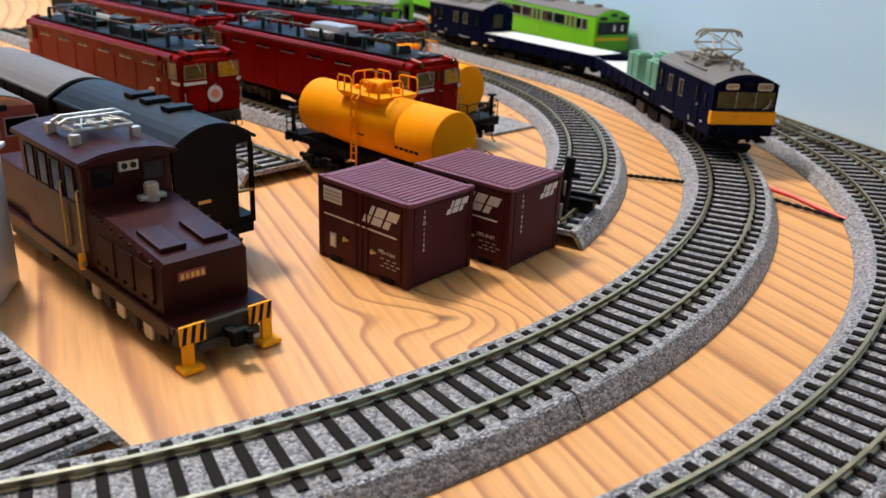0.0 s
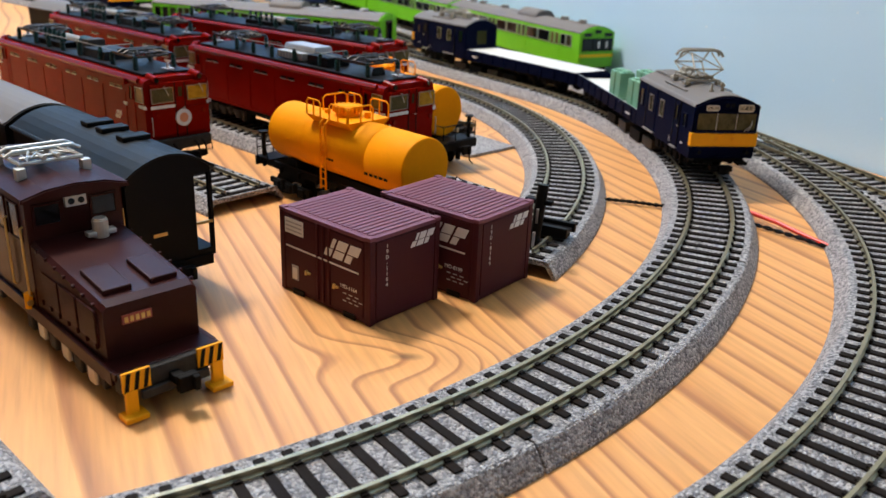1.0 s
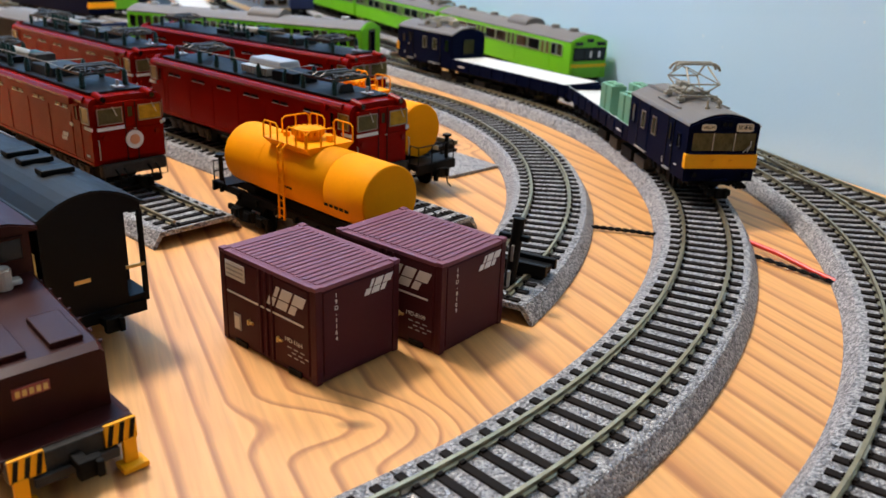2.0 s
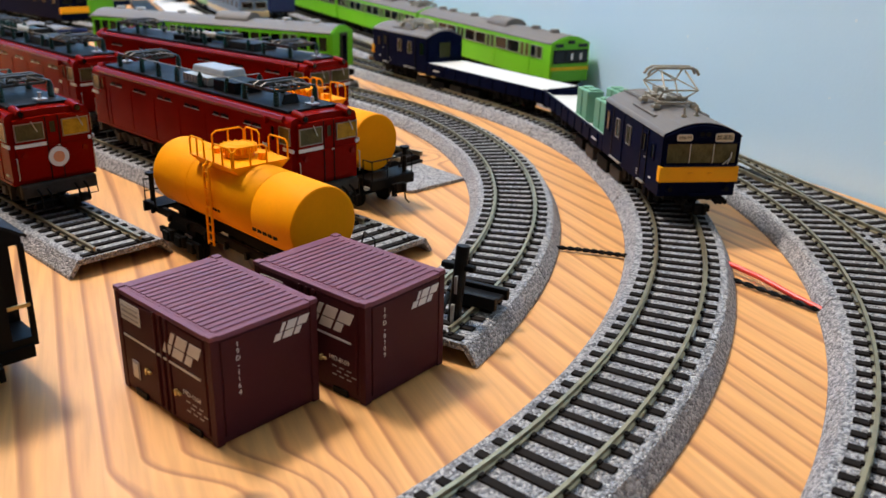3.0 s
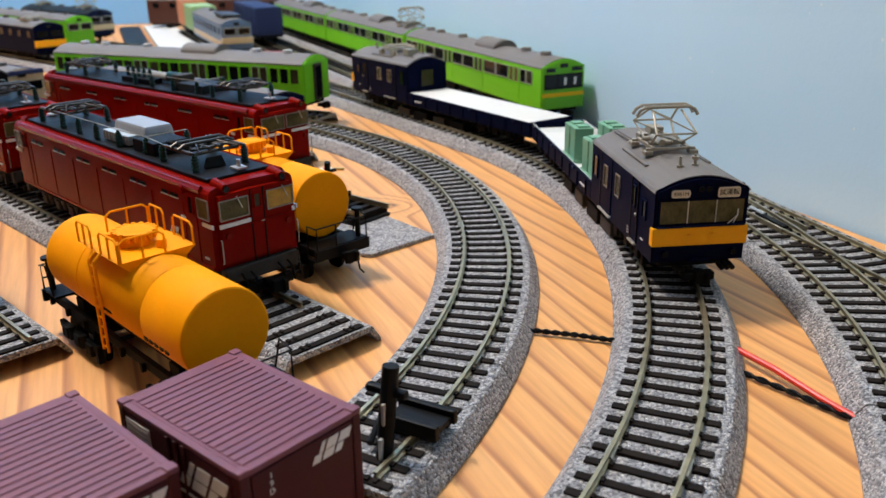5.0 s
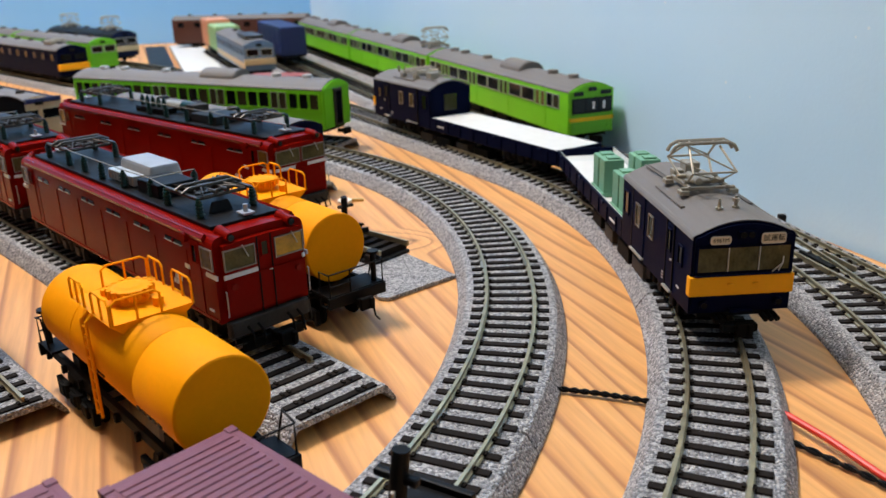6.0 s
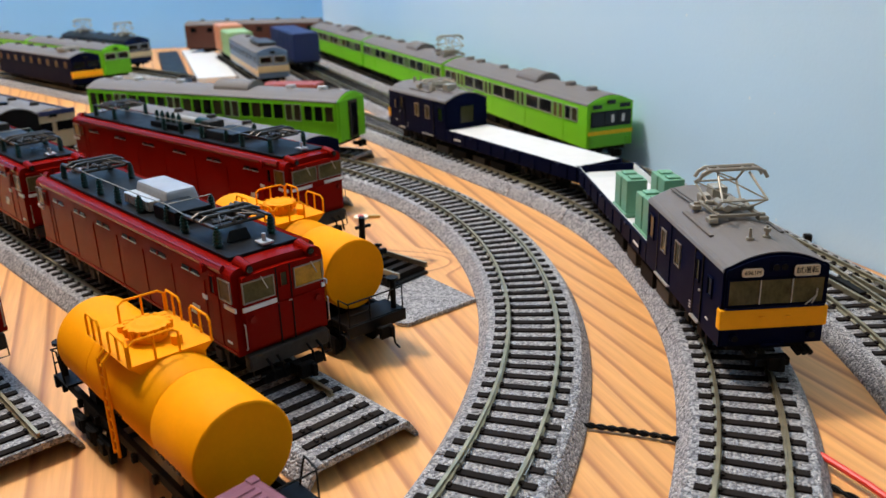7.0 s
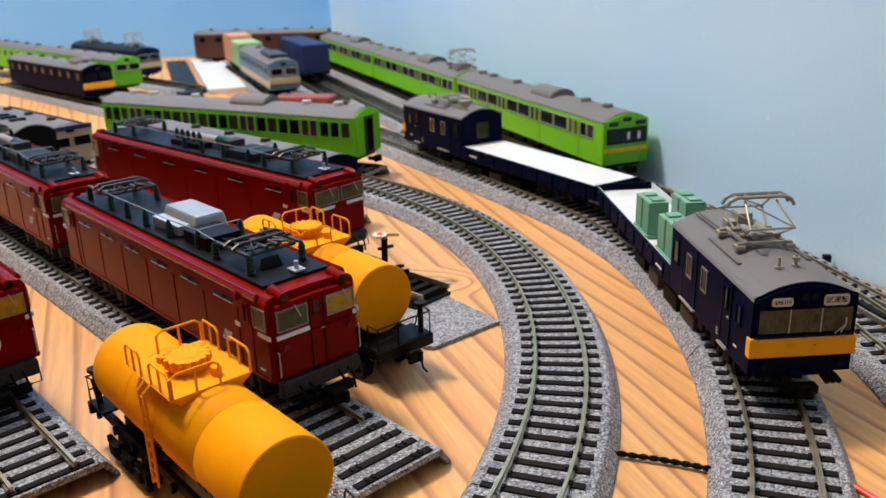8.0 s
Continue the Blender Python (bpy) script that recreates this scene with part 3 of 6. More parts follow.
def blob_logo(parent, m, w, h, material=None):
    """A slanted block mark: three leaning shapes with a cut across, as printed pieces."""
    lean = 0.22
    for k, (a, b) in enumerate(((0.0, 0.22), (0.29, 0.60), (0.67, 1.0))):
        for z0, z1 in ((0.0, 0.42), (0.48, 1.0)):
            a2 = a + (0.11 if k == 0 and z0 > 0 else 0.0)
            b2 = b - (0.14 if k == 2 and z0 == 0 else 0.0)
            pts = [((a2 + lean * z0) * w, z0 * h), ((b2 + lean * z0) * w, z0 * h), ((b2 + lean * z1) * w, z1 * h), ((a2 + lean * z1) * w, z1 * h)]
            bm = bmesh.new()
            a_ = [bm.verts.new((x - w * 0.61, y - h / 2, 0)) for x, y in pts]
            b_ = [bm.verts.new((x - w * 0.61, y - h / 2, 0.00012)) for x, y in pts]
            bm.faces.new(list(reversed(a_)))
            bm.faces.new(b_)
            for i in range(4):
                bm.faces.new((a_[i], a_[(i + 1) % 4], b_[(i + 1) % 4], b_[i]))
            part("mark_stroke", bm, material or DECAL, parent).matrix_local = m


# ---------------------------------------------------------------- maroon containers
def container(p, u, digits, number):
    c = thing("freight_container", heading(p, *u), "maroon freight container with white markings and ribbed roof on board", "container", "maroon containers")
    W, L, Hh = 0.0340, 0.0470, 0.0318
    # body and posts take the shade-darkened maroon, roof parts the lit one
    part("body", boxm((W / 2, L / 2, Hh / 2 - 0.0002), (W - 0.0008, L - 0.0008, Hh - 0.0012), 0.0003), MAROON_SHADED, c)
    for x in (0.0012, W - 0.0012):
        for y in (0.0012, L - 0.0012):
            part("corner_post", boxm((x, y, Hh / 2), (0.0024, 0.0024, Hh - 0.0004), 0.0003), MAROON_SHADED, c)
            part("corner_casting", boxm((x, y, Hh - 0.0006), (0.0027, 0.0027, 0.0014), 0.0003), MAROON_LIT, c)
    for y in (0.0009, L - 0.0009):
        part("top_rail", boxm((W / 2, y, Hh - 0.0010), (W - 0.0048, 0.0018, 0.0014), 0.0002), MAROON_LIT, c)
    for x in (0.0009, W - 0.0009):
        part("top_rail", boxm((x, L / 2, Hh - 0.0010), (0.0018, L - 0.0048, 0.0014), 0.0002), MAROON_LIT, c)
    part("roof", boxm((W / 2, L / 2, Hh - 0.0008), (W - 0.0036, L - 0.0036, 0.0010)), MAROON_LIT, c)
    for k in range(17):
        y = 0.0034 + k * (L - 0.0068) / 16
        part("roof_rib", boxm((W / 2, y, Hh - 0.0002), (W - 0.0052, 0.0019, 0.0004), 0.00012), MAROON_LIT, c)
    # long side with doors: the face at x = 0
    for y0, y1 in ((0.0035, 0.0195), (0.0275, 0.0440)):
        part("side_panel", boxm((0.0003, (y0 + y1) / 2, Hh / 2), (0.0006, y1 - y0, Hh - 0.0044), 0.0002), MAROON_SHADED, c)
    for y in (0.0205, 0.0235, 0.0265):
        part("door_bar", boxm((0.0001, y, Hh / 2), (0.0010, 0.0009, Hh - 0.003), 0.0003), MAROON_SHADED, c)
    part("white_line", boxm((-0.0001, L / 2 + 0.001, 0.0180), (0.0002, L - 0.009, 0.0006)), DECAL, c)
    blob_logo(c, facing((-0.00005, 0.0135, 0.0237), (-1, 0, 0)), 0.0155, 0.0070)
    sign = part("owner_plate", boxm((-0.0001, 0.0388, 0.0258), (0.0002, 0.0100, 0.0056)), DECAL, c)
    for k in range(3):
        part("stencil", boxm((-0.00025, 0.0388, 0.0243 + 0.0015 * k), (0.0001, 0.0085, 0.0005)), OUTLINE, sign)
    note = part("card_holder", boxm((-0.0002, 0.0385, 0.0085), (0.0004, 0.0036, 0.0056), 0.0002), OUTLINE, c)
    part("card", boxm((-0.00045, 0.0385, 0.0083), (0.0001, 0.0024, 0.0042)), DECAL, note)
    for y, z in ((0.0312, 0.0105), (0.0165, 0.0100)):
        bm = boxm((-0.0004, y, z), (0.0008, 0.0022, 0.0008), 0.0002)
        box(bm, (-0.0006, y + 0.0008, z), (0.0010, 0.0008, 0.0018), 0.0002)
        part("latch", bm, GOLD, c)
    letters(number, 0.0021, facing((-0.0001, 0.0105, 0.0112), (-1, 0, 0)), DECAL, c)
    for k in range(3):
        for y in (0.0095, 0.0065, 0.0125):
            part("stencil", boxm((-0.00005, y - 0.002 * (k % 2), 0.0088 - 0.0014 * k), (0.0001, 0.0018, 0.0004)), OUTLINE, c)
    # short end: the face at y = 0
    part("end_panel", boxm((W / 2, 0.0003, Hh / 2), (W - 0.006, 0.0006, Hh - 0.0044), 0.0002), MAROON_SHADED, c)
    blob_logo(c, facing((0.0250, -0.00005, 0.0262), (0, -1, 0)), 0.0100, 0.0046)
    letters("\n".join(digits), 0.0020, facing((0.0078, -0.00005, 0.0205), (0, -1, 0)), DECAL, c)
    for y in (0.010, 0.037):
        part("fork_pocket", boxm((-0.0001, y, 0.0012), (0.0006, 0.006, 0.0020), 0.0002), BLACK, c)
    return c


container((0.0005, 0.2710), (0.655, 0.755), "19D-1164", "19D-1164")
container((0.0362, 0.2935), (0.625, 0.78), "19D-8109", "19D-8109")

pin = thing("copper_pin", pose(0.0305, 0.3010, 0), "small bent copper pin lying by the containers", "pin")
rods("shaft", pin, COPPER, [[(0, 0, 0.0004), (0.0030, 0.0045, 0.0052)]], 0.00035)
part("head", rodm((0.0028, 0.0042, 0.0050), (0.0032, 0.0048, 0.0056), 0.0008, 8), COPPER, pin)


# ---------------------------------------------------------------- yellow tank wagons
def tank_wagon(p, label, stand):
    w = thing("tank_wagon", heading(p, 0.718, -0.696), label, "wagon", "yellow tank wagons")
    L, R, Z = 0.095, 0.0138, 0.0305
    bm = bmesh.new()
    rings = [(0.0006, R - 0.0040), (0.0005, R - 0.0006), (0.0002, R - 0.0001), (-0.0003, R), (-0.0238, R), (-0.0240, R - 0.0002), (-0.0242, R), (-L + 0.0003, R),
             (-L - 0.0002, R - 0.0001), (-L - 0.0005, R - 0.0006), (-L - 0.0006, R - 0.0040)]
    vs = [[bm.verts.new((x, r * math.cos(2 * math.pi * k / 56), Z + r * math.sin(2 * math.pi * k / 56))) for k in range(56)] for x, r in rings]
    for a, b in zip(vs[:-1], vs[1:]):
        for k in range(56):
            bm.faces.new((a[k], a[(k + 1) % 56], b[(k + 1) % 56], b[k]))
    bm.faces.new(vs[0])
    bm.faces.new(vs[-1])
    bmesh.ops.recalc_face_normals(bm, faces=bm.faces[:])
    tank = part("tank", bm, YELLOW, w)
    for f in tank.data.polygons:
        f.use_smooth = abs(f.normal.x) < 0.5
    part("tank_seam", rodm((-0.0690, 0, Z), (-0.0693, 0, Z), R + 0.00012, 56), YELLOW, w)
    # platform round the filling dome
    bm = bmesh.new()
    a = [bm.verts.new(v) for v in ((-0.040, -0.0125, 0.0448), (-0.040, 0.0125, 0.0448), (-0.070, 0.0125, 0.0448), (-0.070, -0.0125, 0.0448))]
    b = [bm.verts.new(v) for v in ((-0.041, -0.0085, 0.0408), (-0.041, 0.0085, 0.0408), (-0.069, 0.0085, 0.0408), (-0.069, -0.0085, 0.0408))]
    bm.faces.new(a)
    bm.faces.new(b)
    for i in range(4):
        bm.faces.new((a[i], a[(i + 1) % 4], b[(i + 1) % 4], b[i]))
    bmesh.ops.recalc_face_normals(bm, faces=bm.faces[:])
    plat = part("platform", bm, YELLOW, w)
    bm = rodm((-0.055, 0, 0.0448), (-0.055, 0, 0.0484), 0.0052, 32)
    rod(bm, (-0.055, 0, 0.0482), (-0.055, 0, 0.0492), 0.0062, 32)
    rod(bm, (-0.055, 0, 0.0491), (-0.055, 0, 0.0496), 0.0048, 32, 0.0030)
    dome = part("dome", bm, YELLOW, w)
    for k in range(16):
        t = 2 * math.pi * k / 16
        part("bolt", rodm((-0.055 + 0.0062 * math.cos(t), 0.0062 * math.sin(t), 0.0468), (-0.055 + 0.0062 * math.cos(t), 0.0062 * math.sin(t), 0.0494), 0.0008, 8), YELLOW, dome)
    part("valve", rodm((-0.0455, 0.004, 0.0448), (-0.0455, 0.004, 0.0474), 0.0016, 12), YELLOW, w)
    part("valve", rodm((-0.0645, -0.004, 0.0448), (-0.0645, -0.004, 0.0466), 0.0014, 12), YELLOW, w)
    z0, z1 = 0.0448, 0.0518

    hoop = lambda a, b: [(a[0], a[1], z0), (a[0], a[1], z1 - 0.0012), (a[0] + (b[0] - a[0]) * 0.12, a[1] + (b[1] - a[1]) * 0.12, z1), (b[0] + (a[0] - b[0]) * 0.12, b[1] + (a[1] - b[1]) * 0.12, z1), (b[0], b[1], z1 - 0.0012), (b[0], b[1], z0)]
    for s in (-1, 1):
        rods("railing", w, YELLOW, [hoop((-0.0405, s * 0.012), (-0.0530, s * 0.012)), [(-0.0468, s * 0.012, z0), (-0.0468, s * 0.012, z1)]], 0.00038)
        rods("railing", w, YELLOW, [hoop((-0.0595, s * 0.012), (-0.0695, s * 0.012)), [(-0.0645, s * 0.012, z0), (-0.0645, s * 0.012, z1)]], 0.00038)
    rods("railing", w, YELLOW, [hoop((-0.0402, -0.0115), (-0.0402, 0.0025)), [(-0.0402, -0.0045, z0), (-0.0402, -0.0045, z1)]], 0.00038)
    rods("railing", w, YELLOW, [hoop((-0.0698, -0.0025), (-0.0698, 0.0115)), [(-0.0698, 0.0045, z0), (-0.0698, 0.0045, z1)]], 0.00038)
    for s in (-1, 1):
        x0 = -0.0545
        y = s * 0.0146
        lad = rods("ladder", w, YELLOW, [[(x0 - 0.0018, y, 0.0125), (x0 - 0.0018, y, 0.0430), (x0 - 0.0018, y - s * 0.0022, 0.0448)],
                                         [(x0 + 0.0018, y, 0.0125), (x0 + 0.0018, y, 0.0430), (x0 + 0.0018, y - s * 0.0022, 0.0448)]], 0.0005)
        for k in range(9):
            part("rung", rodm((x0 - 0.0018, y, 0.0140 + k * 0.0034), (x0 + 0.0018, y, 0.0140 + k * 0.0034), 0.00035, 6), YELLOW, lad)
    for k in range(5):
        part("stencil", boxm((-0.010 - 0.0032 * k, -R + 0.0006, 0.0260), (0.0020, 0.0004, 0.0011)), BLACK, w)
    for k in range(3):
        part("stencil", boxm((-0.046 - 0.002 * k, -R + 0.0004, 0.0270), (0.0012, 0.0004, 0.0009)), BLACK, w)
    for ob in w.children:
        if ob.name.split(".")[0] in ("platform", "dome", "valve", "railing", "ladder"):
            ob.matrix_local = pose(0.0035, 0, 0)
    # chassis
    x0, x1 = 0.0125, -L - 0.0125
    for s in (-1, 1):
        part("sole_bar", boxm(((x0 + x1) / 2, s * 0.0105, 0.0140), (x0 - x1, 0.0018, 0.0034), 0.0003), UNDER, w)
        for k in range(8):
            part("stake", boxm((-0.002 - k * 0.0143, s * 0.0122, 0.0132), (0.0014, 0.0014, 0.0026)), UNDER, w)
    part("end_deck", boxm((0.0066, 0, 0.0162), (0.0118, 0.0260, 0.0008)), BLACK, w)
    part("end_deck", boxm((-L - 0.0066, 0, 0.0162), (0.0118, 0.0260, 0.0008)), BLACK, w)
    for x in (x0, x1):
        part("end_beam", boxm((x, 0, 0.0140), (0.0016, 0.0270, 0.0046), 0.0003), BLACK, w)
    part("centre_sill", boxm(((x0 + x1) / 2, 0, 0.0145), (x0 - x1 - 0.004, 0.008, 0.0036)), UNDER, w)
    part("tank_saddle", boxm((-0.014, 0, 0.0175), (0.006, 0.020, 0.0040)), UNDER, w)
    part("tank_saddle", boxm((-L + 0.014, 0, 0.0175), (0.006, 0.020, 0.0040)), UNDER, w)
    part("brake_cylinder", rodm((-0.040, 0.004, 0.0098), (-0.054, 0.004, 0.0098), 0.0032, 14), UNDER, w)
    for s, x in ((1, x0), (-1, x1)):
        rods("end_railing", w, BLACK, [[(x, -0.0125, 0.0162), (x, -0.0125, 0.0255), (x, 0.0125, 0.0255), (x, 0.0125, 0.0162)], [(x, -0.003, 0.0162), (x, -0.003, 0.0255)],
                                       [(x, -0.0125, 0.0205), (x, -0.003, 0.0205)]], 0.00033)
        rods("side_railing", w, BLACK, [[(x, s * 0.0128, 0.0255), (x - s * 0.006, s * 0.0128, 0.0268), (x - s * 0.010, s * 0.0128, 0.0150)],
                                        [(x, -s * 0.0128, 0.0255), (x - s * 0.006, -s * 0.0128, 0.0255), (x - s * 0.006, -s * 0.0128, 0.0120), (x, -s * 0.0128, 0.0120)]], 0.00033)
        bm = rodm((x - s * 0.003, s * 0.0105, 0.0162), (x - s * 0.003, s * 0.0105, 0.0280), 0.0011, 10)
        rod(bm, (x - s * 0.003, s * 0.0105, 0.0280), (x - s * 0.003, s * 0.0105, 0.0290), 0.0024, 14)
        if stand or s < 0:
            part("brake_stand", bm, BLACK, w)
        else:
            bm.free()
        cp = coupler(w, 0, 0, 0.0055, UNDER)
        cp.matrix_local = pose(x, 0, 0.0118, 0, 0, 0 if s > 0 else 180)
        rods("air_hose", w, UNDER, [[(x, 0.005, 0.0130), (x + s * 0.003, 0.005, 0.0095), (x + s * 0.0035, 0.0055, 0.0050), (x + s * 0.0055, 0.006, 0.0036)]], 0.0004)
    for x in (-0.014, -L + 0.014):
        bogie(w, x, 0.0, 0.0125, UNDER, half=0.0118, wb=0.020, r=0.0050)
    return w


tank_wagon((0.0150, 0.3605), "bright yellow tank wagon with ladder and railed dome on bare board", False)
tank_wagon((0.0215, 0.4815), "bright yellow tank wagon between two red locomotives on the bare board", True)


# ---------------------------------------------------------------- red electric locomotives
def red_loco(p, u, label, L=0.185, door=True, emblem=False, hatch="silver"):
    lo = thing("electric_locomotive", heading(p, -u[0], -u[1]), label, "locomotive", "red electric locomotives")
    W, Z0, Z1 = 0.0355, 0.0215, 0.0520
    h = W / 2
    part("body", extrude_x(roof_profile(W, Z0, Z1, 0.0006, 0.0030), -L, 0, 0.0026), RED, lo)
    for s in (-1, 1):
        part("eave_band", extrude_x([(s * (h - 0.0016), Z1 - 0.0006), (s * (h + 0.0004), Z1 - 0.0022), (s * (h + 0.0007), Z1 - 0.0010), (s * (h - 0.0008), Z1 + 0.0006)], -L + 0.010, -0.008, 0), REDBRIGHT, lo)
    part("roof_panel", boxm((-L / 2, 0, Z1 + 0.0010), (L - 0.020, W - 0.0086, 0.0012), 0.0003), BLACK, lo)
    zr = Z1 + 0.0016
    # cab fronts
    for end in (0, 1):
        e = new("cab_front")
        e.parent = lo
        e.matrix_local = pose(0, 0, 0) if end == 0 else pose(-L, 0, 0, 0, 0, 180)
        wins = [(-0.0156, -0.0036), (0.0040, 0.0156)] if door else [(-0.0156, -0.0006), (0.0006, 0.0156)]
        for k, (y0, y1) in enumerate(wins):
            w = window_x(e, y0, y1, 0.0404, 0.0478, 0.0, PANEYELLOW if (door and k == 1) else CABPANE, CHROME, 0.0004)
            rods("wiper", w, SILVER, [[(0.0009, (y0 + y1) / 2 + 0.001, 0.0485), (0.0010, (y0 + y1) / 2 + 0.003, 0.0440)]], 0.00022)
        if door:
            for y in (-0.0026, 0.0028):
                part("door_seam", boxm((0.0, y, 0.0362), (0.0006, 0.0004, 0.0270)), BLACK, e)
            window_x(e, -0.0014, 0.0016, 0.0425, 0.0478, 0.0, PANE, RED, 0.0003)
            part("door_handle", boxm((0.0005, 0.0017, 0.0372), (0.0008, 0.0012, 0.0004)), SILVER, e)
        for y0, y1 in ((-0.0160, -0.0032), (0.0148, 0.0160)) if door else ((-0.0160, -0.004), (0.004, 0.0160)):
            part("white_stripe", boxm((0.0002, (y0 + y1) / 2, 0.0385), (0.0006, y1 - y0, 0.0015)), DECAL, e)
        part("lower_sill", boxm((0.0003, 0, 0.0374), (0.0010, W - 0.003, 0.0003)), RED, e)
        for s in (-1, 1):
            part("tail_lamp", rodm((0, s * 0.0128, 0.0345), (0.0010, s * 0.0128, 0.0345), 0.0012, 12), REDBRIGHT, e)
            part("stripe_return", boxm((-0.0046, s * (h + 0.0001), 0.0385), (0.0072, 0.0006, 0.0015)), DECAL, e)
            part("roof_corner_lamp", rodm((-0.0075, s * 0.0118, Z1 + 0.0004), (-0.0004, s * 0.0118, Z1 - 0.0004), 0.0021, 16, 0.0017), RED, e)
            part("lamp_glass", rodm((-0.0004, s * 0.0118, Z1 - 0.0004), (0.0002, s * 0.0118, Z1 - 0.0005), 0.0012, 14), PANEDARK, e)
            rods("handrail", e, SILVER, [[(0.0006, s * 0.0163, 0.0248), (0.0012, s * 0.0163, 0.0252), (0.0012, s * 0.0163, 0.0335), (0.0006, s * 0.0163, 0.0339)]], 0.00025)
        part("roof_aerial", boxm((-0.0130, 0.002, zr + 0.0010), (0.0052, 0.0046, 0.0008), 0.0002), ROOFBOX, e)
        part("aerial_stem", rodm((-0.0130, 0.002, zr + 0.0010), (-0.0130, 0.002, zr + 0.0040), 0.0008, 10), ROOFBOX, e)
        part("buffer_beam", boxm((-0.0010, 0, 0.0190), (0.0030, 0.0320, 0.0060), 0.0008), BOGIEGREY, e)
        part("snow_guard", boxm((0.0006, 0, 0.0125), (0.0030, 0.0240, 0.0036), 0.0006), UNDER, e)
        for y in (-0.010, -0.006, 0.006, 0.010):
            rods("air_hose", e, UNDER, [[(0.0014, y, 0.0195), (0.0045, y, 0.0180), (0.0050, y + 0.0005, 0.0125)]], 0.00045)
        coupler(e, 0.001, 0.0140, 0.0085, UNDER)
        rods("step_rail", e, BOGIEGREY, [[(0.001, -0.0155, 0.0215), (0.0020, -0.0155, 0.0140), (0.0020, -0.0115, 0.0140)]], 0.00028)
        rods("step_rail", e, BOGIEGREY, [[(0.001, 0.0155, 0.0215), (0.0020, 0.0155, 0.0140), (0.0020, 0.0115, 0.0140)]], 0.00028)
        if emblem and end == 0:
            part("emblem", rodm((0.0002, 0.001, 0.0322), (0.0010, 0.001, 0.0322), 0.0043, 28), DECAL, e)
            part("emblem_ring", rodm((0.0009, 0.001, 0.0322), (0.0012, 0.001, 0.0322), 0.0024, 20), SALMON, e)
    # sides
    for s in (-1, 1):
        y = s * h
        window_y(lo, -0.0106, -0.0030, 0.0404, 0.0480, y, PANEAMBER, CHROME, 0.0004)
        window_y(lo, -L + 0.0030, -L + 0.0106, 0.0404, 0.0480, y, PANEAMBER, CHROME, 0.0004)
        for x in (-0.0145, -L + 0.0145):
            part("cab_door", boxm((x, y, 0.0360), (0.0052, 0.0006, 0.0260), 0.0002), RED, lo)
            window_y(lo, x - 0.0016, x + 0.0016, 0.0410, 0.0478, y + s * 0.0003, PANEDARK, RED, 0.0003)
        n = 6
        for k in range(n):
            x = -0.030 - k * (L - 0.060) / (n - 1)
            lv = part("louvre_window", boxm((x, y, 0.0456), (0.0120, 0.0005, 0.0016)), PANEDARK, lo)
            part("louvre_rim", boxm((x, y + s * 0.0002, 0.0449), (0.0126, 0.0006, 0.0003)), SILVER, lv)
            part("louvre_bar", boxm((x, y + s * 0.0003, 0.0456), (0.0006, 0.0006, 0.0016)), RED, lv)
        for k in range(n + 1):
            x = -0.021 - k * (L - 0.042) / n
            part("panel_seam", boxm((x, y, 0.0330), (0.0004, 0.0005, 0.0220)), RED, lo)
        part("sill_rail", boxm((-L / 2, y, 0.0225), (L - 0.006, 0.0007, 0.0010)), RED, lo)
        part("builder_plate", boxm((-0.0215, y, 0.0380), (0.0032, 0.0006, 0.0016)), DECAL, lo)
        blob_logo(lo, facing((-0.0300, s * (h + 0.0001), 0.0310), (0, s, 0)), 0.0060, 0.0040)
        part("side_mark", boxm((-0.0075, y, 0.0255), (0.0030, 0.0005, 0.0008)), DECAL, lo)
        part("roof_gutter", rodm((-0.008, s * (h - 0.0006), Z1 - 0.0002), (-L + 0.008, s * (h - 0.0006), Z1 - 0.0002), 0.0006, 8), REDBRIGHT, lo)
        part("headlamp_bump", rodm((-0.0200, y, 0.0492), (-0.0200, y + s * 0.0016, 0.0492), 0.0018, 12), RED, lo)
    # roof gear
    for x, y in ((-0.022, -0.0105), (-0.022, 0.0105), (-0.046, -0.0105), (-0.046, 0.0105), (-0.062, -0.009), (-0.062, 0.009), (-0.083, -0.0105), (-0.104, -0.0105),
                 (-0.122, -0.0105), (-L + 0.046, -0.0105), (-L + 0.046, 0.0105), (-L + 0.022, -0.0105), (-L + 0.022, 0.0105)):
        insulator(lo, x, y, zr)
    folded_pantograph(lo, -0.034, zr + 0.0046, PANTODARK)
    folded_pantograph(lo, -L + 0.034, zr + 0.0046, PANTODARK)
    for x in (-0.034, -L + 0.034):
        for s in (-1, 1):
            part("pantograph_beam", boxm((x, s * 0.0105, zr + 0.0066), (0.022, 0.0014, 0.0010), 0.0002), PANTODARK, lo)
    if hatch == "silver":
        part("roof_box", boxm((-0.0885, 0.0035, zr + 0.0040), (0.0300, 0.0150, 0.0080), 0.0012, None, (0.9, 0.8)), ROOFBOX, lo, "pale grey equipment box")
        part("grille", boxm((-0.0900, -0.0062, zr + 0.0026), (0.0230, 0.0050, 0.0040), 0.0003), SILVER, lo)
        for k in range(8):
            part("grille_fin", boxm((-0.0804 - 0.0028 * k, -0.0089, zr + 0.0026), (0.0008, 0.0006, 0.0036)), ROOFBOX, lo)
        part("plinth", boxm((-0.0640, -0.0020, zr + 0.0026), (0.0180, 0.0150, 0.0052), 0.0005), BLACK, lo)
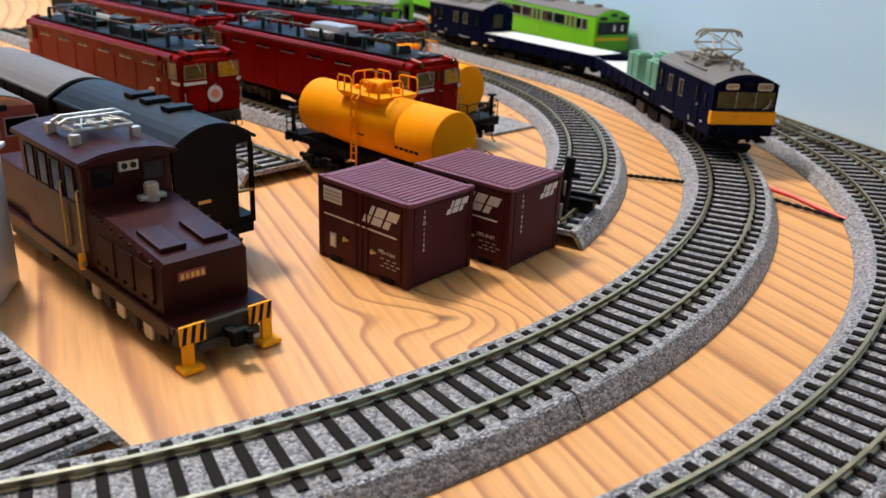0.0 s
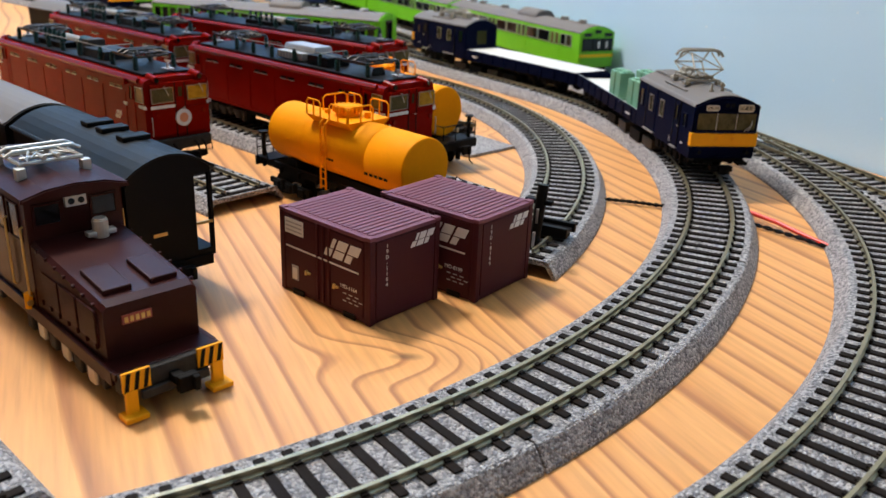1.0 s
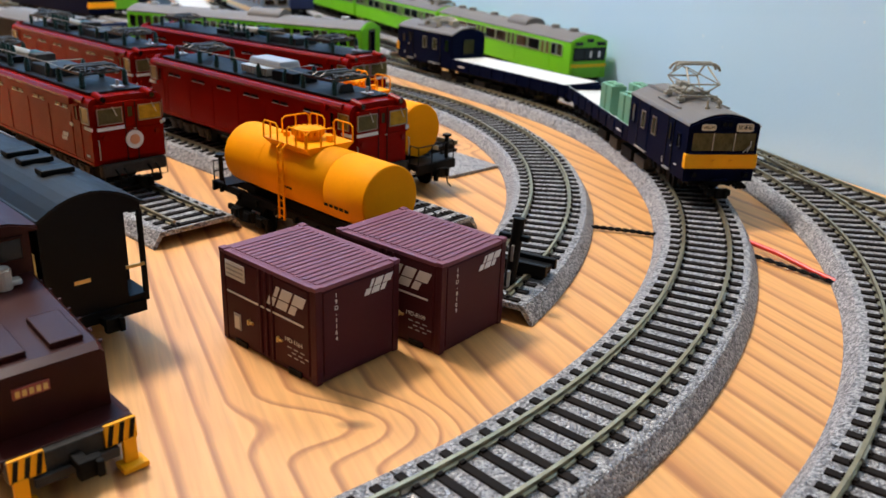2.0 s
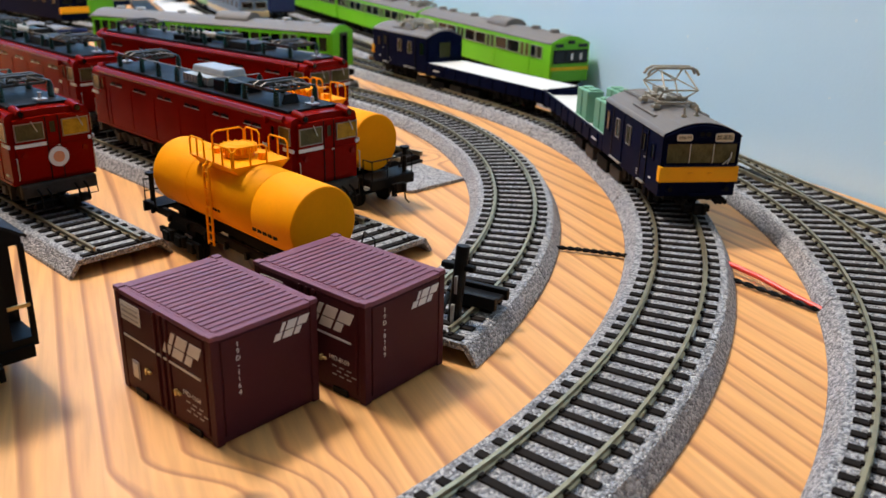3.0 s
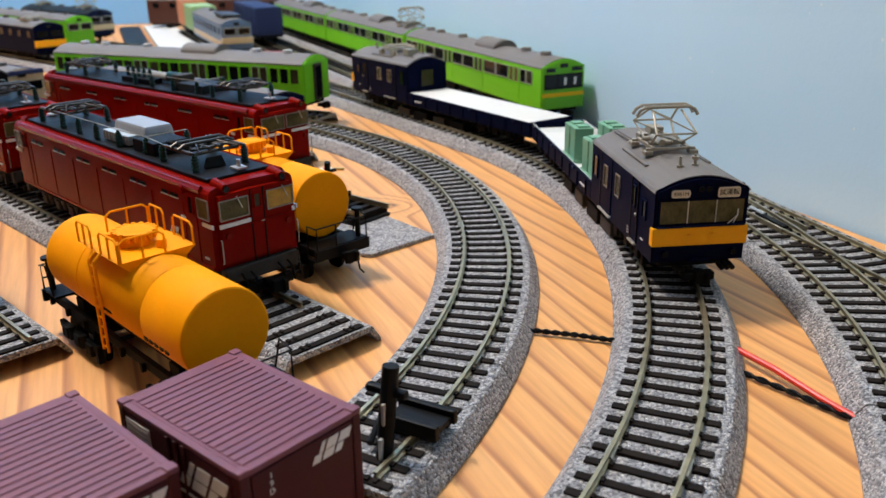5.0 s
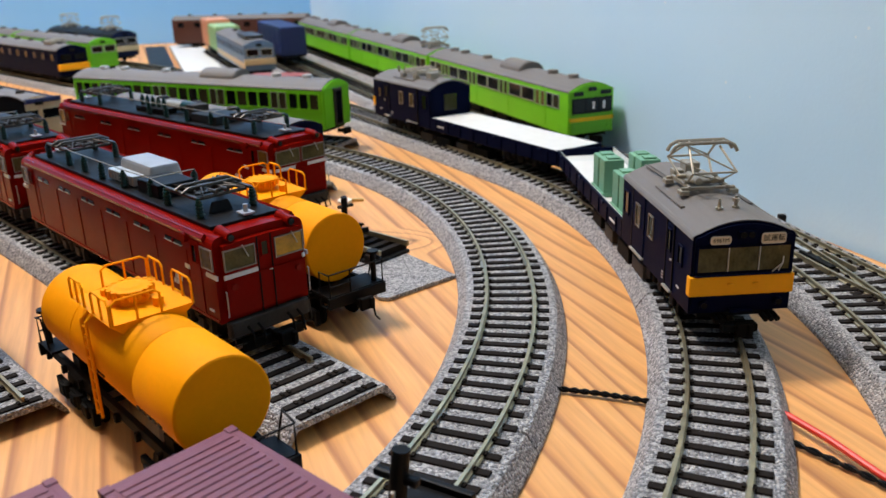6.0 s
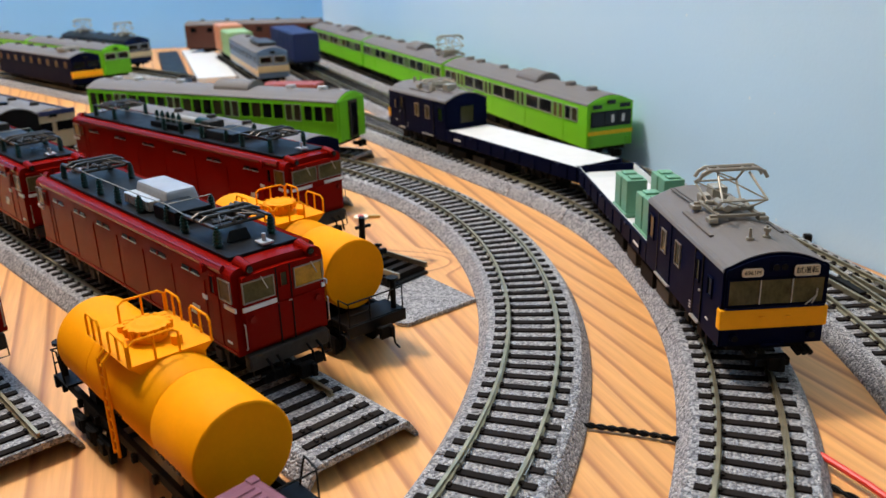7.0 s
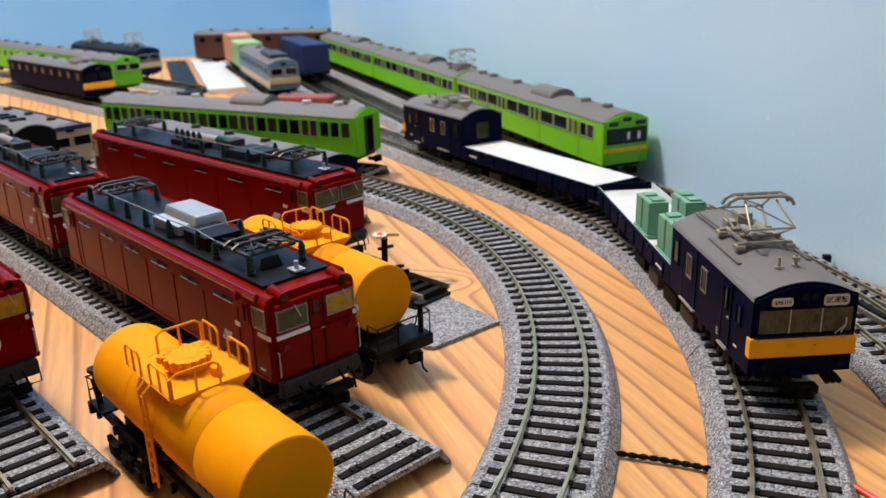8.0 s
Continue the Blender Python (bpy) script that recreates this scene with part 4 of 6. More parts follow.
        part("roof_hatch", boxm((-0.0240, -0.0015, zr + 0.0020), (0.0016, 0.0090, 0.0040), 0.0003, None, (0.6, 0.7)), DARKGREY, lo)
    else:
        part("plinth", boxm((-0.070, 0.0, zr + 0.0022), (0.0260, 0.0190, 0.0044), 0.0005, None, (0.94, 0.9)), DARKGREY, lo)
        part("roof_box", boxm((-0.088, 0.0, zr + 0.0038), (0.0080, 0.0100, 0.0076), 0.0006), BOGIEGREY, lo)
        part("reservoir", rodm((-0.094, 0.003, zr + 0.0040), (-0.106, 0.003, zr + 0.0040), 0.0032, 16), INSUL, lo)
        part("reservoir", rodm((-0.108, 0.003, zr + 0.0034), (-0.134, 0.003, zr + 0.0034), 0.0028, 16), PANTO, lo)
        part("plinth", boxm((-0.126, -0.004, zr + 0.0016), (0.030, 0.0090, 0.0032), 0.0004), BLACK, lo)
        for k in range(5):
            insulator(lo, -0.116 - 0.006 * k, -0.004, zr + 0.0032, 0.005)
    rods("busbar", lo, PANTO, [[(-0.046, -0.0105, zr + 0.0070), (-0.062, -0.009, zr + 0.0070), (-0.083, -0.0105, zr + 0.0072), (-0.104, -0.0105, zr + 0.0072), (-0.122, -0.0105, zr + 0.0070), (-L + 0.046, -0.0105, zr + 0.0070)],
                                      [(-0.062, -0.009, zr + 0.0070), (-0.062, 0.009, zr + 0.0070)]], 0.00022)
    # running gear
    part("underframe", boxm((-L / 2, 0, 0.0195), (L - 0.008, 0.026, 0.0045)), UNDER, lo)
    n = 2 if L < 0.2 else 3
    for k in range(n):
        bogie(lo, -0.036 - k * (L - 0.072) / (n - 1), RAIL_Z, 0.0190, BOGIEGREY, half=0.0142, wb=0.030, r=0.0064)
    part("air_tank", rodm((-L / 2 - 0.012, -0.010, 0.0150), (-L / 2 + 0.012, -0.010, 0.0150), 0.0032, 14), UNDER, lo)
    return lo


red_loco((0.0055, 0.4405), U1, "glossy dark red electric locomotive with pale roof box on siding")
red_loco((-0.0145, 0.5845), U2, "glossy dark red six-axle electric locomotive with dark roof gear", L=0.226, door=False, hatch="dark")
red_loco((-0.1105, 0.4345), U3, "weathered red electric locomotive with round front emblem at siding end", emblem=True, hatch="dark")
red_loco((-0.1445, 0.5790), U1, "red electric locomotive coupled behind another on the siding", hatch="dark")


# ---------------------------------------------------------------- navy works train
def car_body(parent, W, Z0, Z1, rise, x0, x1, paint, roof, corner=0.0022, bevel=0.0008):
    """Side walls with their roof shell as two parts."""
    part("body", extrude_x(roof_profile(W, Z0, Z1, rise - 0.0004, corner), x0, x1, bevel), paint, parent)
    prof = [p for p in roof_profile(W + 0.0008, Z0, Z1, rise, corner) if p[1] > Z1 - corner * 0.72]
    inner = [(y * 0.97, z - 0.0009) for y, z in prof]
    part("roof", extrude_x(prof + inner[::-1], x0 + 0.0002, x1 - 0.0010, 0), roof, parent)


def raised_pantograph(parent, x, z):
    bm = bmesh.new()
    for dx in (-0.0085, 0.0085):
        box(bm, (x + dx, 0, z + 0.0022), (0.0014, 0.0200, 0.0010))
        for s in (-1, 1):
            box(bm, (x + dx, s * 0.0092, z + 0.0009), (0.0042, 0.0034, 0.0018), 0.0004)
    for s in (-1, 1):
        box(bm, (x, s * 0.0072, z + 0.0026), (0.0190, 0.0012, 0.0010))
    base = part("pantograph_base", bm, PANTO, parent)
    bm = bmesh.new()
    for dx in (-0.0040, 0.0040):
        rod(bm, (x + dx, -0.0075, z + 0.0036), (x + dx, 0.0075, z + 0.0036), 0.0010, 10)
    rod(bm, (x - 0.006, 0.003, z + 0.0042), (x + 0.006, 0.003, z + 0.0042), 0.0012, 10)
    rod(bm, (x - 0.004, -0.003, z + 0.0042), (x + 0.007, -0.003, z + 0.0042), 0.0014, 10)
    box(bm, (x, 0, z + 0.0030), (0.006, 0.005, 0.0020))
    part("spring_gear", bm, PANTO, parent)
    top = z + 0.0172
    kz = z + 0.0092
    for s in (-1, 1):
        for f in (-1, 1):
            rods("pantograph_arm", base, PANTO, [[(x + f * 0.0040, s * 0.0062, z + 0.0036), (x + f * 0.0140, s * 0.0080, kz), (x + f * 0.0022, s * 0.0058, top - 0.0010)]], 0.00048)
        part("cross_tube", rodm((x + s * 0.0140, -0.0080, kz), (x + s * 0.0140, 0.0080, kz), 0.00042), PANTO, base)
        part("brace", rodm((x + 0.0140 * s, 0.0080, kz), (x + 0.0040 * s, -0.0058, top - 0.0012), 0.00030), PANTO, base)
        part("brace", rodm((x + 0.0040 * s, 0.0062, z + 0.0036), (x + 0.0140 * s, -0.0080, kz), 0.00030), PANTO, base)
    bm = bmesh.new()
    for dx in (-0.0024, 0.0024):
        pts = [(x + dx, -0.0125, top - 0.0030), (x + dx, -0.0112, top - 0.0008), (x + dx, -0.0090, top + 0.0004), (x + dx, 0.0090, top + 0.0004), (x + dx, 0.0112, top - 0.0008), (x + dx, 0.0125, top - 0.0030)]
        pipe(bm, [Vector(p) for p in pts], 0.00070)
    for y in (-0.0085, -0.0045, 0.0045, 0.0085):
        rod(bm, (x - 0.0024, y, top), (x + 0.0024, y, top), 0.0005)
    part("contact_strip", bm, PANTO, parent)


def round_plate(x0, x1, y, z, w, h_, r):
    """A plate with round corners, facing along x."""
    pts = []
    for cy, cz, a0 in ((w / 2 - r, h_ / 2 - r, 0), (-w / 2 + r, h_ / 2 - r, 90), (-w / 2 + r, -h_ / 2 + r, 180), (w / 2 - r, -h_ / 2 + r, 270)):
        pts += [(y + cy + r * math.cos(radians(a0 + a)), z + cz + r * math.sin(radians(a0 + a))) for a in (0, 30, 60, 90)]
    return extrude_x(pts, x0, x1, 0)


def navy_cab_details(c, F):
    """Front and sides of the cab whose front is at x = 0."""
    # destination signs, lamps and windscreen
    for y, w, hs, text, size in ((-0.0086, 0.0066, 0.0025, "6961M", 0.0020), (0.0094, 0.0080, 0.0034, "\u8a66\u904b\u8ee2", 0.0025)):
        rim = part("sign_rim", round_plate(-0.0003, 0.0006, y, 0.0455, w + 0.0009, hs + 0.0009, 0.0012), BLACK, c)
        part("sign_border", round_plate(0.0, 0.0007, y, 0.0455, w + 0.0005, hs + 0.0005, 0.0010), SILVER, rim)
        part("sign", round_plate(0.0002, 0.00085, y, 0.0455, w, hs, 0.0008), SIGN_ADDED_GLOW, rim)
        if F:
            letters(text, size, facing((0.00092, y, 0.0455), (1, 0, 0)), BLACK, c)
    lampbox = part("headlamp_case", boxm((0.0002, 0.0004, 0.0470), (0.0010, 0.0062, 0.0034), 0.0006), NAVY, c)
    for y in (-0.0010, 0.0018):
        part("headlamp", rodm((0.0006, y, 0.0470), (0.0010, y, 0.0470), 0.0011, 14), BLACK, lampbox)
    bm = bmesh.new()
    frame_bar(bm, -0.0162, 0.0162, 0.0337, 0.0432, 0.0004, 0.0008, 0.0003)
    scr = part("windscreen_frame", bm, NAVY, c)
    for y0, y1 in ((-0.0157, -0.0056), (-0.0052, 0.0050), (0.0054, 0.0157)):
        part("pane", boxm((0.0001, (y0 + y1) / 2, 0.03845), (0.0004, y1 - y0, 0.0085)), CABPANE, scr)
    for y in (-0.0054, 0.0052):
        part("mullion", boxm((0.0003, y, 0.03845), (0.0006, 0.0003, 0.0085)), SILVER, scr)
    rods("wiper", c, SILVER, [[(0.0010, 0.0098, 0.0336), (0.0014, 0.0130, 0.0368)], [(0.0012, 0.0118, 0.0340), (0.0014, 0.0130, 0.0368), (0.0014, 0.0131, 0.0392)]], 0.00025)
    part("windscreen_ledge", boxm((0.0004, 0, 0.0330), (0.0012, 0.0330, 0.0006), 0.0002), NAVYTRIM, c)
    part("warning_band", boxm((-0.0012, 0, 0.0290), (0.0034, 0.0363, 0.0071), 0.0006), ORANGE, c)
    for y in (-0.0042, 0.0046):
        part("band_step", boxm((0.0009, y, 0.0297), (0.0012, 0.0018, 0.0005)), ORANGE, c)
    for y in (-0.0128, 0.0132):
        lampm = part("tail_lamp", rodm((0.0, y, 0.0225), (0.0012, y, 0.0225), 0.0016, 18), NAVY, c)
        part("lens", rodm((0.0011, y, 0.0225), (0.0014, y, 0.0225), 0.0011, 16), BLACK, lampm)
    part("front_step", boxm((0.0010, 0, 0.0200), (0.0020, 0.0080, 0.0010), 0.0003), NAVY, c)


def navy_car(m, label, green=False, mirror=False):
    c = thing("works_train_car", m, label, "train car", "navy works train")
    W, Z0, Z1, RISE, LC, L = 0.0352, 0.0190, 0.0474, 0.0044, 0.083, 0.221
    h = W / 2
    car_body(c, W, Z0, Z1, RISE, -LC, 0, NAVY, ROOFGREY)
    navy_cab_details(c, not mirror)
    zr = Z1 + RISE
    raised = not mirror
    if raised:
        raised_pantograph(c, -0.0435, zr - 0.0006)
    else:
        folded_pantograph(c, -0.0435, zr + 0.0010, PANTO)
        bm = bmesh.new()
        for dx in (-0.009, 0.009):
            for s in (-1, 1):
                box(bm, (-0.0435 + dx, s * 0.0095, zr - 0.0002), (0.0042, 0.0034, 0.0036), 0.0004)
        part("pantograph_foot", bm, PANTO, c)
    for x, y, hh in ((-0.0150, 0.0022, 0.0052), (-0.0140, -0.0040, 0.0048)):
        bm = rodm((x, y, zr - 0.0008), (x, y, zr + hh - 0.001), 0.0007, 10, 0.0005)
        rod(bm, (x, y, zr - 0.0006), (x, y, zr + 0.0006), 0.0013, 12)
        if y > 0:
            rod(bm, (x, y, zr + 0.0022), (x, y, zr + 0.0034), 0.0013, 12)
        part("roof_whistle", bm, PANTO, c)
    for s in (-1, 1):
        part("roof_walk", boxm((-0.0400, s * 0.0125, zr - 0.0024), (0.0290, 0.0016, 0.0008), 0.0002, Matrix.Identity(4)), ROOFGREY, c)
    bm = boxm((-0.0665, 0.0045, zr + 0.0016), (0.0070, 0.0060, 0.0050), 0.0006)
    box(bm, (-0.0600, -0.0030, zr + 0.0010), (0.0050, 0.0040, 0.0036), 0.0005)
    part("arrester_box", bm, PANTO, c)
    rods("roof_conduit", c, ROOFGREY, [[(-0.056, y, zr + 0.0002 - 0.00002 * abs(y) / 0.001), (-0.080, y * 1.1, zr - 0.0003)] for y in (-0.007, -0.0085, 0.0010, 0.0085)], 0.0004)
    # cab sides
    for s in (-1, 1):
        y = s * h
        window_y(c, -0.0130, -0.0085, 0.0330, 0.0405, y, PANEDARK, NAVY, 0.0005)
        door = part("cab_door", boxm((-0.0215, y - s * 0.0001, 0.0325), (0.0068, 0.0008, 0.0235), 0.0002), NAVY, c)
        for dx in (-0.0038, 0.0038):
            part("door_post", boxm((-0.0215 + dx, y, 0.0330), (0.0005, 0.0010, 0.0250)), BLACK, door)
        window_y(door, -0.0232, -0.0198, 0.0345, 0.0430, y + s * 0.0003, PANE, NAVY, 0.0004)
        part("door_handle", boxm((-0.0188, y + s * 0.0006, 0.0322), (0.0012, 0.0006, 0.0008), 0.0002), SILVER, door)
        part("door_step", boxm((-0.0215, y + s * 0.0006, 0.0203), (0.0080, 0.0014, 0.0006)), SILVER, door)
        window_y(c, -0.0465, -0.0405, 0.0318, 0.0412, y, PANE, CHROME, 0.0005)
        big = part("sliding_door", boxm((-0.0590, y, 0.0330), (0.0150, 0.0008, 0.0245), 0.0002), NAVY, c)
        part("door_post", boxm((-0.0668, y, 0.0330), (0.0008, 0.0012, 0.0250)), BLACK, big)
        part("door_step", boxm((-0.0590, y + s * 0.0006, 0.0205), (0.0160, 0.0014, 0.0006)), SILVER, big)
        window_y(big, -0.0618, -0.0560, 0.0318, 0.0412, y + s * 0.0003, PANE, CHROME, 0.0005)
        window_y(c, -0.0790, -0.0725, 0.0318, 0.0420, y, PANEDARK, NAVY, 0.0005)
        part("gutter", rodm((-0.0005, y + s * 0.0001, Z1 - 0.0016), (-LC + 0.0005, y + s * 0.0001, Z1 - 0.0016), 0.0003, 6), ROOFGREY, c)
        for k in range(3):
            part("stencil", boxm((-0.0285, y, 0.0240 - 0.0011 * k), (0.0018, 0.0003, 0.0005)), OUTLINE, c)
        part("stencil", boxm((-0.0120, y, 0.0245), (0.0026, 0.0003, 0.0007)), DECAL, c)
    window_x(c, -0.0060, 0.0060, 0.030, 0.0425, 0.0, PANE, NAVY, 0.0005).matrix_local = pose(-LC, 0, 0, 0, 0, 180)
    # low-sided deck
    zt = 0.0272
    part("deck", boxm(((-LC - L) / 2, 0, 0.0215), (L - LC - 0.0006, W - 0.0022, 0.0030)), DECK, c, "pale grey load deck")
    for s in (-1, 1):
        sb = part("side_board", boxm(((-LC - L) / 2, s * (h - 0.0006), 0.0228), (L - LC, 0.0012, 0.0086), 0.0002), NAVY, c)
        part("inner_board", boxm(((-LC - L) / 2, s * (h - 0.0014), 0.0251), (L - LC - 0.002, 0.0004, 0.0038)), DECK, sb)
        for k in range(9):
            x = -LC - 0.008 - k * (L - LC - 0.016) / 8
            part("board_stake", boxm((x, s * (h + 0.0002), 0.0226), (0.0010, 0.0008, 0.0070)), NAVY, sb)
        for k in (1, 4, 7):
            part("board_hinge", boxm((-LC - 0.008 - (k + 0.5) * (L - LC - 0.016) / 8, s * (h + 0.0003), 0.0262), (0.0026, 0.0010, 0.0012)), NAVYTRIM, sb)
        part("stencil", boxm((-LC - 0.014, s * (h + 0.0002), 0.0222), (0.0080, 0.0003, 0.0009)), DECAL, sb)
    part("end_board", boxm((-L + 0.0006, 0, 0.0228), (0.0012, W - 0.0024, 0.0086), 0.0002), NAVY, c)
    if green:
        part("load_floor", boxm((-LC - 0.062, 0, 0.0233), (0.118, W - 0.0046, 0.0006)), WHITE, c)
    else:
        part("load_cover", boxm(((-LC - L) / 2, 0, 0.0266), (L - LC - 0.003, W - 0.0030, 0.0010), 0.0003), WHITE, c, "white flat deck cover")
    # running gear
    part("underframe", boxm((-L / 2, 0, 0.0180), (L - 0.006, 0.027, 0.0030)), UNDER, c)
    for x in (-0.036, -L + 0.036):
        bogie(c, x, RAIL_Z, 0.0175, UNDER, half=0.0140, wb=0.027, r=0.0058)
    for k, (x, ln, hh) in enumerate(((-0.070, 0.016, 0.006), (-0.092, 0.018, 0.007), (-0.116, 0.014, 0.0065), (-0.138, 0.016, 0.006))):
        for s in (-1, 1):
            part("equipment_box", boxm((x - 0.002 * s, s * 0.0105, 0.0140 - hh / 2), (ln, 0.0080, hh), 0.0005), BOGIEGREY if (k + s) % 2 else UNDER, c)
    coupler(c, 0.0, 0.0140, 0.0045, UNDER)
    bm = boxm((0.0010, 0.0, 0.0140), (0.0040, 0.0120, 0.0030), 0.0005)
    for y in (-0.0085, 0.0085, -0.0065, 0.0105, 0.0125):
        rod(bm, (-0.001, y, 0.0175), (0.003, y, 0.0170), 0.0010, 10)
    part("jumper_gear", bm, UNDER, c)
    cp = coupler(c, 0, 0, 0.005, UNDER)
    cp.matrix_local = pose(-L, 0, 0.0160, 0, 0, 180)
    return c


FRONT = Vector((0.1668, 0.4455))
FWD = Vector((0.14, -0.990)).normalized()
M1 = heading(FRONT, FWD.x, FWD.y)
navy_car(M1, "navy blue works train car with orange front band and raised pantograph", green=True)
R2 = Vector((0.0010, 0.8440))
F2 = Vector((0.1330, 0.6655))
d2 = (R2 - F2).normalized()
navy_car(heading(R2, d2.x, d2.y), "navy blue works train car with white deck behind crate car", mirror=True)


def pale_box(x, y, hh=0.0180, z=0.0236):
    b = thing("machine_crate", M1 @ pose(x, y, z), "pale green twin plastic machine crate standing on works car deck", "crate", "green crates on the works car")
    for dx, k in ((0.0056, 1.0), (-0.0056, 0.97)):
        part("crate_body", boxm((dx, 0, hh * k / 2), (0.0096, 0.0098, hh * k), 0.0005), BOXGREEN, b)
        part("crate_lid", boxm((dx, 0.0004, hh * k + 0.0004), (0.0060, 0.0060, 0.0010), 0.0003), BOXGREEN, b)
    part("crate_web", boxm((0, 0, hh * 0.40), (0.0022, 0.0070, hh * 0.8)), BOXGREEN, b)
    part("crate_foot", boxm((0, 0, 0.0010), (0.0224, 0.0112, 0.0020), 0.0003), BOXGREEN, b)


for x, y in ((-0.1045, -0.0085), (-0.1040, 0.0085), (-0.1375, 0.0085), (-0.1400, -0.0085)):
    pale_box(x, y)


# ---------------------------------------------------------------- lime green commuter cars
def commuter_car(m, label, paint=None, L=0.248, front=True, open_sides=False, dome=True, panto=False, group="green commuter cars"):
    paint = paint or GREEN
    c = thing("commuter_car", m, label, "train car", group)
    W, Z0, Z1, RISE = 0.0350, 0.0190, 0.0488, 0.0046
    h = W / 2
    car_body(c, W, Z0, Z1, RISE, -L, 0, paint, ROOFGREY)
    pitch = (L - 0.020) / 4
    for s in (-1, 1):
        y = s * h
        for d in range(4):
            xc = -0.010 - pitch * (d + 0.5)
            door = part("side_door", boxm((xc, y, 0.0335), (0.0150, 0.0006, 0.0250), 0.0002), paint, c)
            for k in (-1, 1):
                window_y(door, xc + k * 0.0037 - (0.0031 if open_sides else 0.0026), xc + k * 0.0037 + (0.0031 if open_sides else 0.0026), 0.0330 if open_sides else 0.0345, 0.0448 if open_sides else 0.0445, y + s * 0.0002, PANEAMBER if (front and d == 0) else PANE, SILVER, 0.0003)
            if d < 3:
                xm = -0.010 - pitch * (d + 1)
                spans = ((-0.0200, -0.0103), (-0.0097, -0.0003), (0.0003, 0.0097), (0.0103, 0.0200)) if open_sides else ((-0.0196, -0.0006), (0.0006, 0.0196))
                for k, (q0, q1) in enumerate(spans):
                    window_y(c, xm + q0, xm + q1, 0.0330 if open_sides else 0.0350, 0.0448 if open_sides else 0.0445, y, PANE if open_sides and (k + d) % 3 == 1 else PANEDARK, SILVER if not open_sides else paint, 0.0006)
        z0w, z1w = (0.0330, 0.0448) if open_sides else (0.0350, 0.0445)
        n = 3 if open_sides else 2
        a0, a1 = -0.0030 if not front else -0.0120, -0.010 - pitch / 2 + 0.0085
        b0, b1 = -0.010 - pitch * 3.5 - 0.0085, -L + 0.0030
        for q0, q1 in ((a0, a1), (b0, b1)):
            step = (q1 - q0) / n
            for k in range(n):
                window_y(c, q0 + step * (k + 1) + 0.0004, q0 + step * k - 0.0004, z0w, z1w, y, PANEDARK if k else PANE, SILVER if not open_sides else paint, 0.0006)
        part("gutter", rodm((-0.0005, y, Z1 - 0.0014), (-L + 0.0005, y, Z1 - 0.0014), 0.0003, 6), ROOFGREY, c)
    zr = Z1 + RISE
    for x in ((-0.052, -0.160, -0.205, -0.228) if panto else (-0.024, -0.052, -0.160, -0.205, -0.228)):
        part("roof_vent", rodm((x, 0, zr - 0.0010), (x, 0, zr + 0.0022), 0.0042, 16, 0.0036), CONCRETE if open_sides else ROOFGREY, c)
    if dome:
        bm = extrude_x([(0.0105 * math.cos(math.pi * k / 10), zr - 0.0022 + 0.0068 * math.sin(math.pi * k / 10)) for k in range(11)], -0.118, -0.084, 0.0008)
        part("roof_cooler", bm, ROOFGREY, c)
    if panto:
        raised_pantograph(c, -0.022, zr - 0.0008)
    if front:
        part("front_panel", boxm((0.0001, 0, 0.0338), (0.0008, W - 0.003, 0.0290), 0.0003), GREENDARK, c)
        bm = boxm((0.0005, 0, 0.0380), (0.0008, 0.0310, 0.0105), 0.0004)
        scr = part("front_mask", bm, DARKGREY, c)
        for y0, y1 in ((-0.0148, -0.0056), (-0.0046, 0.0046), (0.0056, 0.0148)):
            part("pane", boxm((0.0009, (y0 + y1) / 2, 0.0384), (0.0004, y1 - y0, 0.0080)), PANEDARK, scr)
        for y in (0.0010, 0.0090):
            part("blind", boxm((0.0011, y, 0.0380), (0.0003, 0.0020, 0.0050)), DECAL, scr)
        part("yellow_band", boxm((0.0006, 0, 0.0290), (0.0006, W - 0.001, 0.0026)), BANDYELLOW, c)
        for y, w in ((-0.0105, 0.0070), (0.0105, 0.0080)):
            part("sign", boxm((0.0006, y, 0.0462), (0.0006, w, 0.0026)), PANEDARK, c)
        part("headlamp", boxm((0.0006, 0, 0.0488), (0.0012, 0.0060, 0.0026), 0.0005), PANEDARK, c)
        for s in (-1, 1):
            part("tail_lamp", rodm((0.0003, s * 0.0130, 0.0238), (0.0012, s * 0.0130, 0.0238), 0.0014, 14), GREENDARK, c)
    else:
        part("end_panel", boxm((0.0001, 0, 0.0338), (0.0008, W - 0.002, 0.0285), 0.0003), GREENDARK, c)
        part("gangway", boxm((0.0010, 0, 0.0335), (0.0020, 0.0100, 0.0270), 0.0004), BOGIEGREY, c)
        part("gangway_door", boxm((0.0021, 0, 0.0335), (0.0004, 0.0070, 0.0230)), PANEDARK, c)
    part("underframe", boxm((-L / 2, 0, 0.0180), (L - 0.006, 0.027, 0.0030)), UNDER, c)
    for x in (-0.040, -L + 0.040):
        bogie(c, x, RAIL_Z, 0.0175, UNDER, half=0.0140, wb=0.027)
    for x in (-0.085, -0.110, -0.135, -0.160):
        part("equipment_box", boxm((x, 0, 0.0140), (0.018, 0.0240, 0.0060), 0.0005), UNDER, c)
    coupler(c, 0, 0.0160, 0.0075, UNDER)
    return c


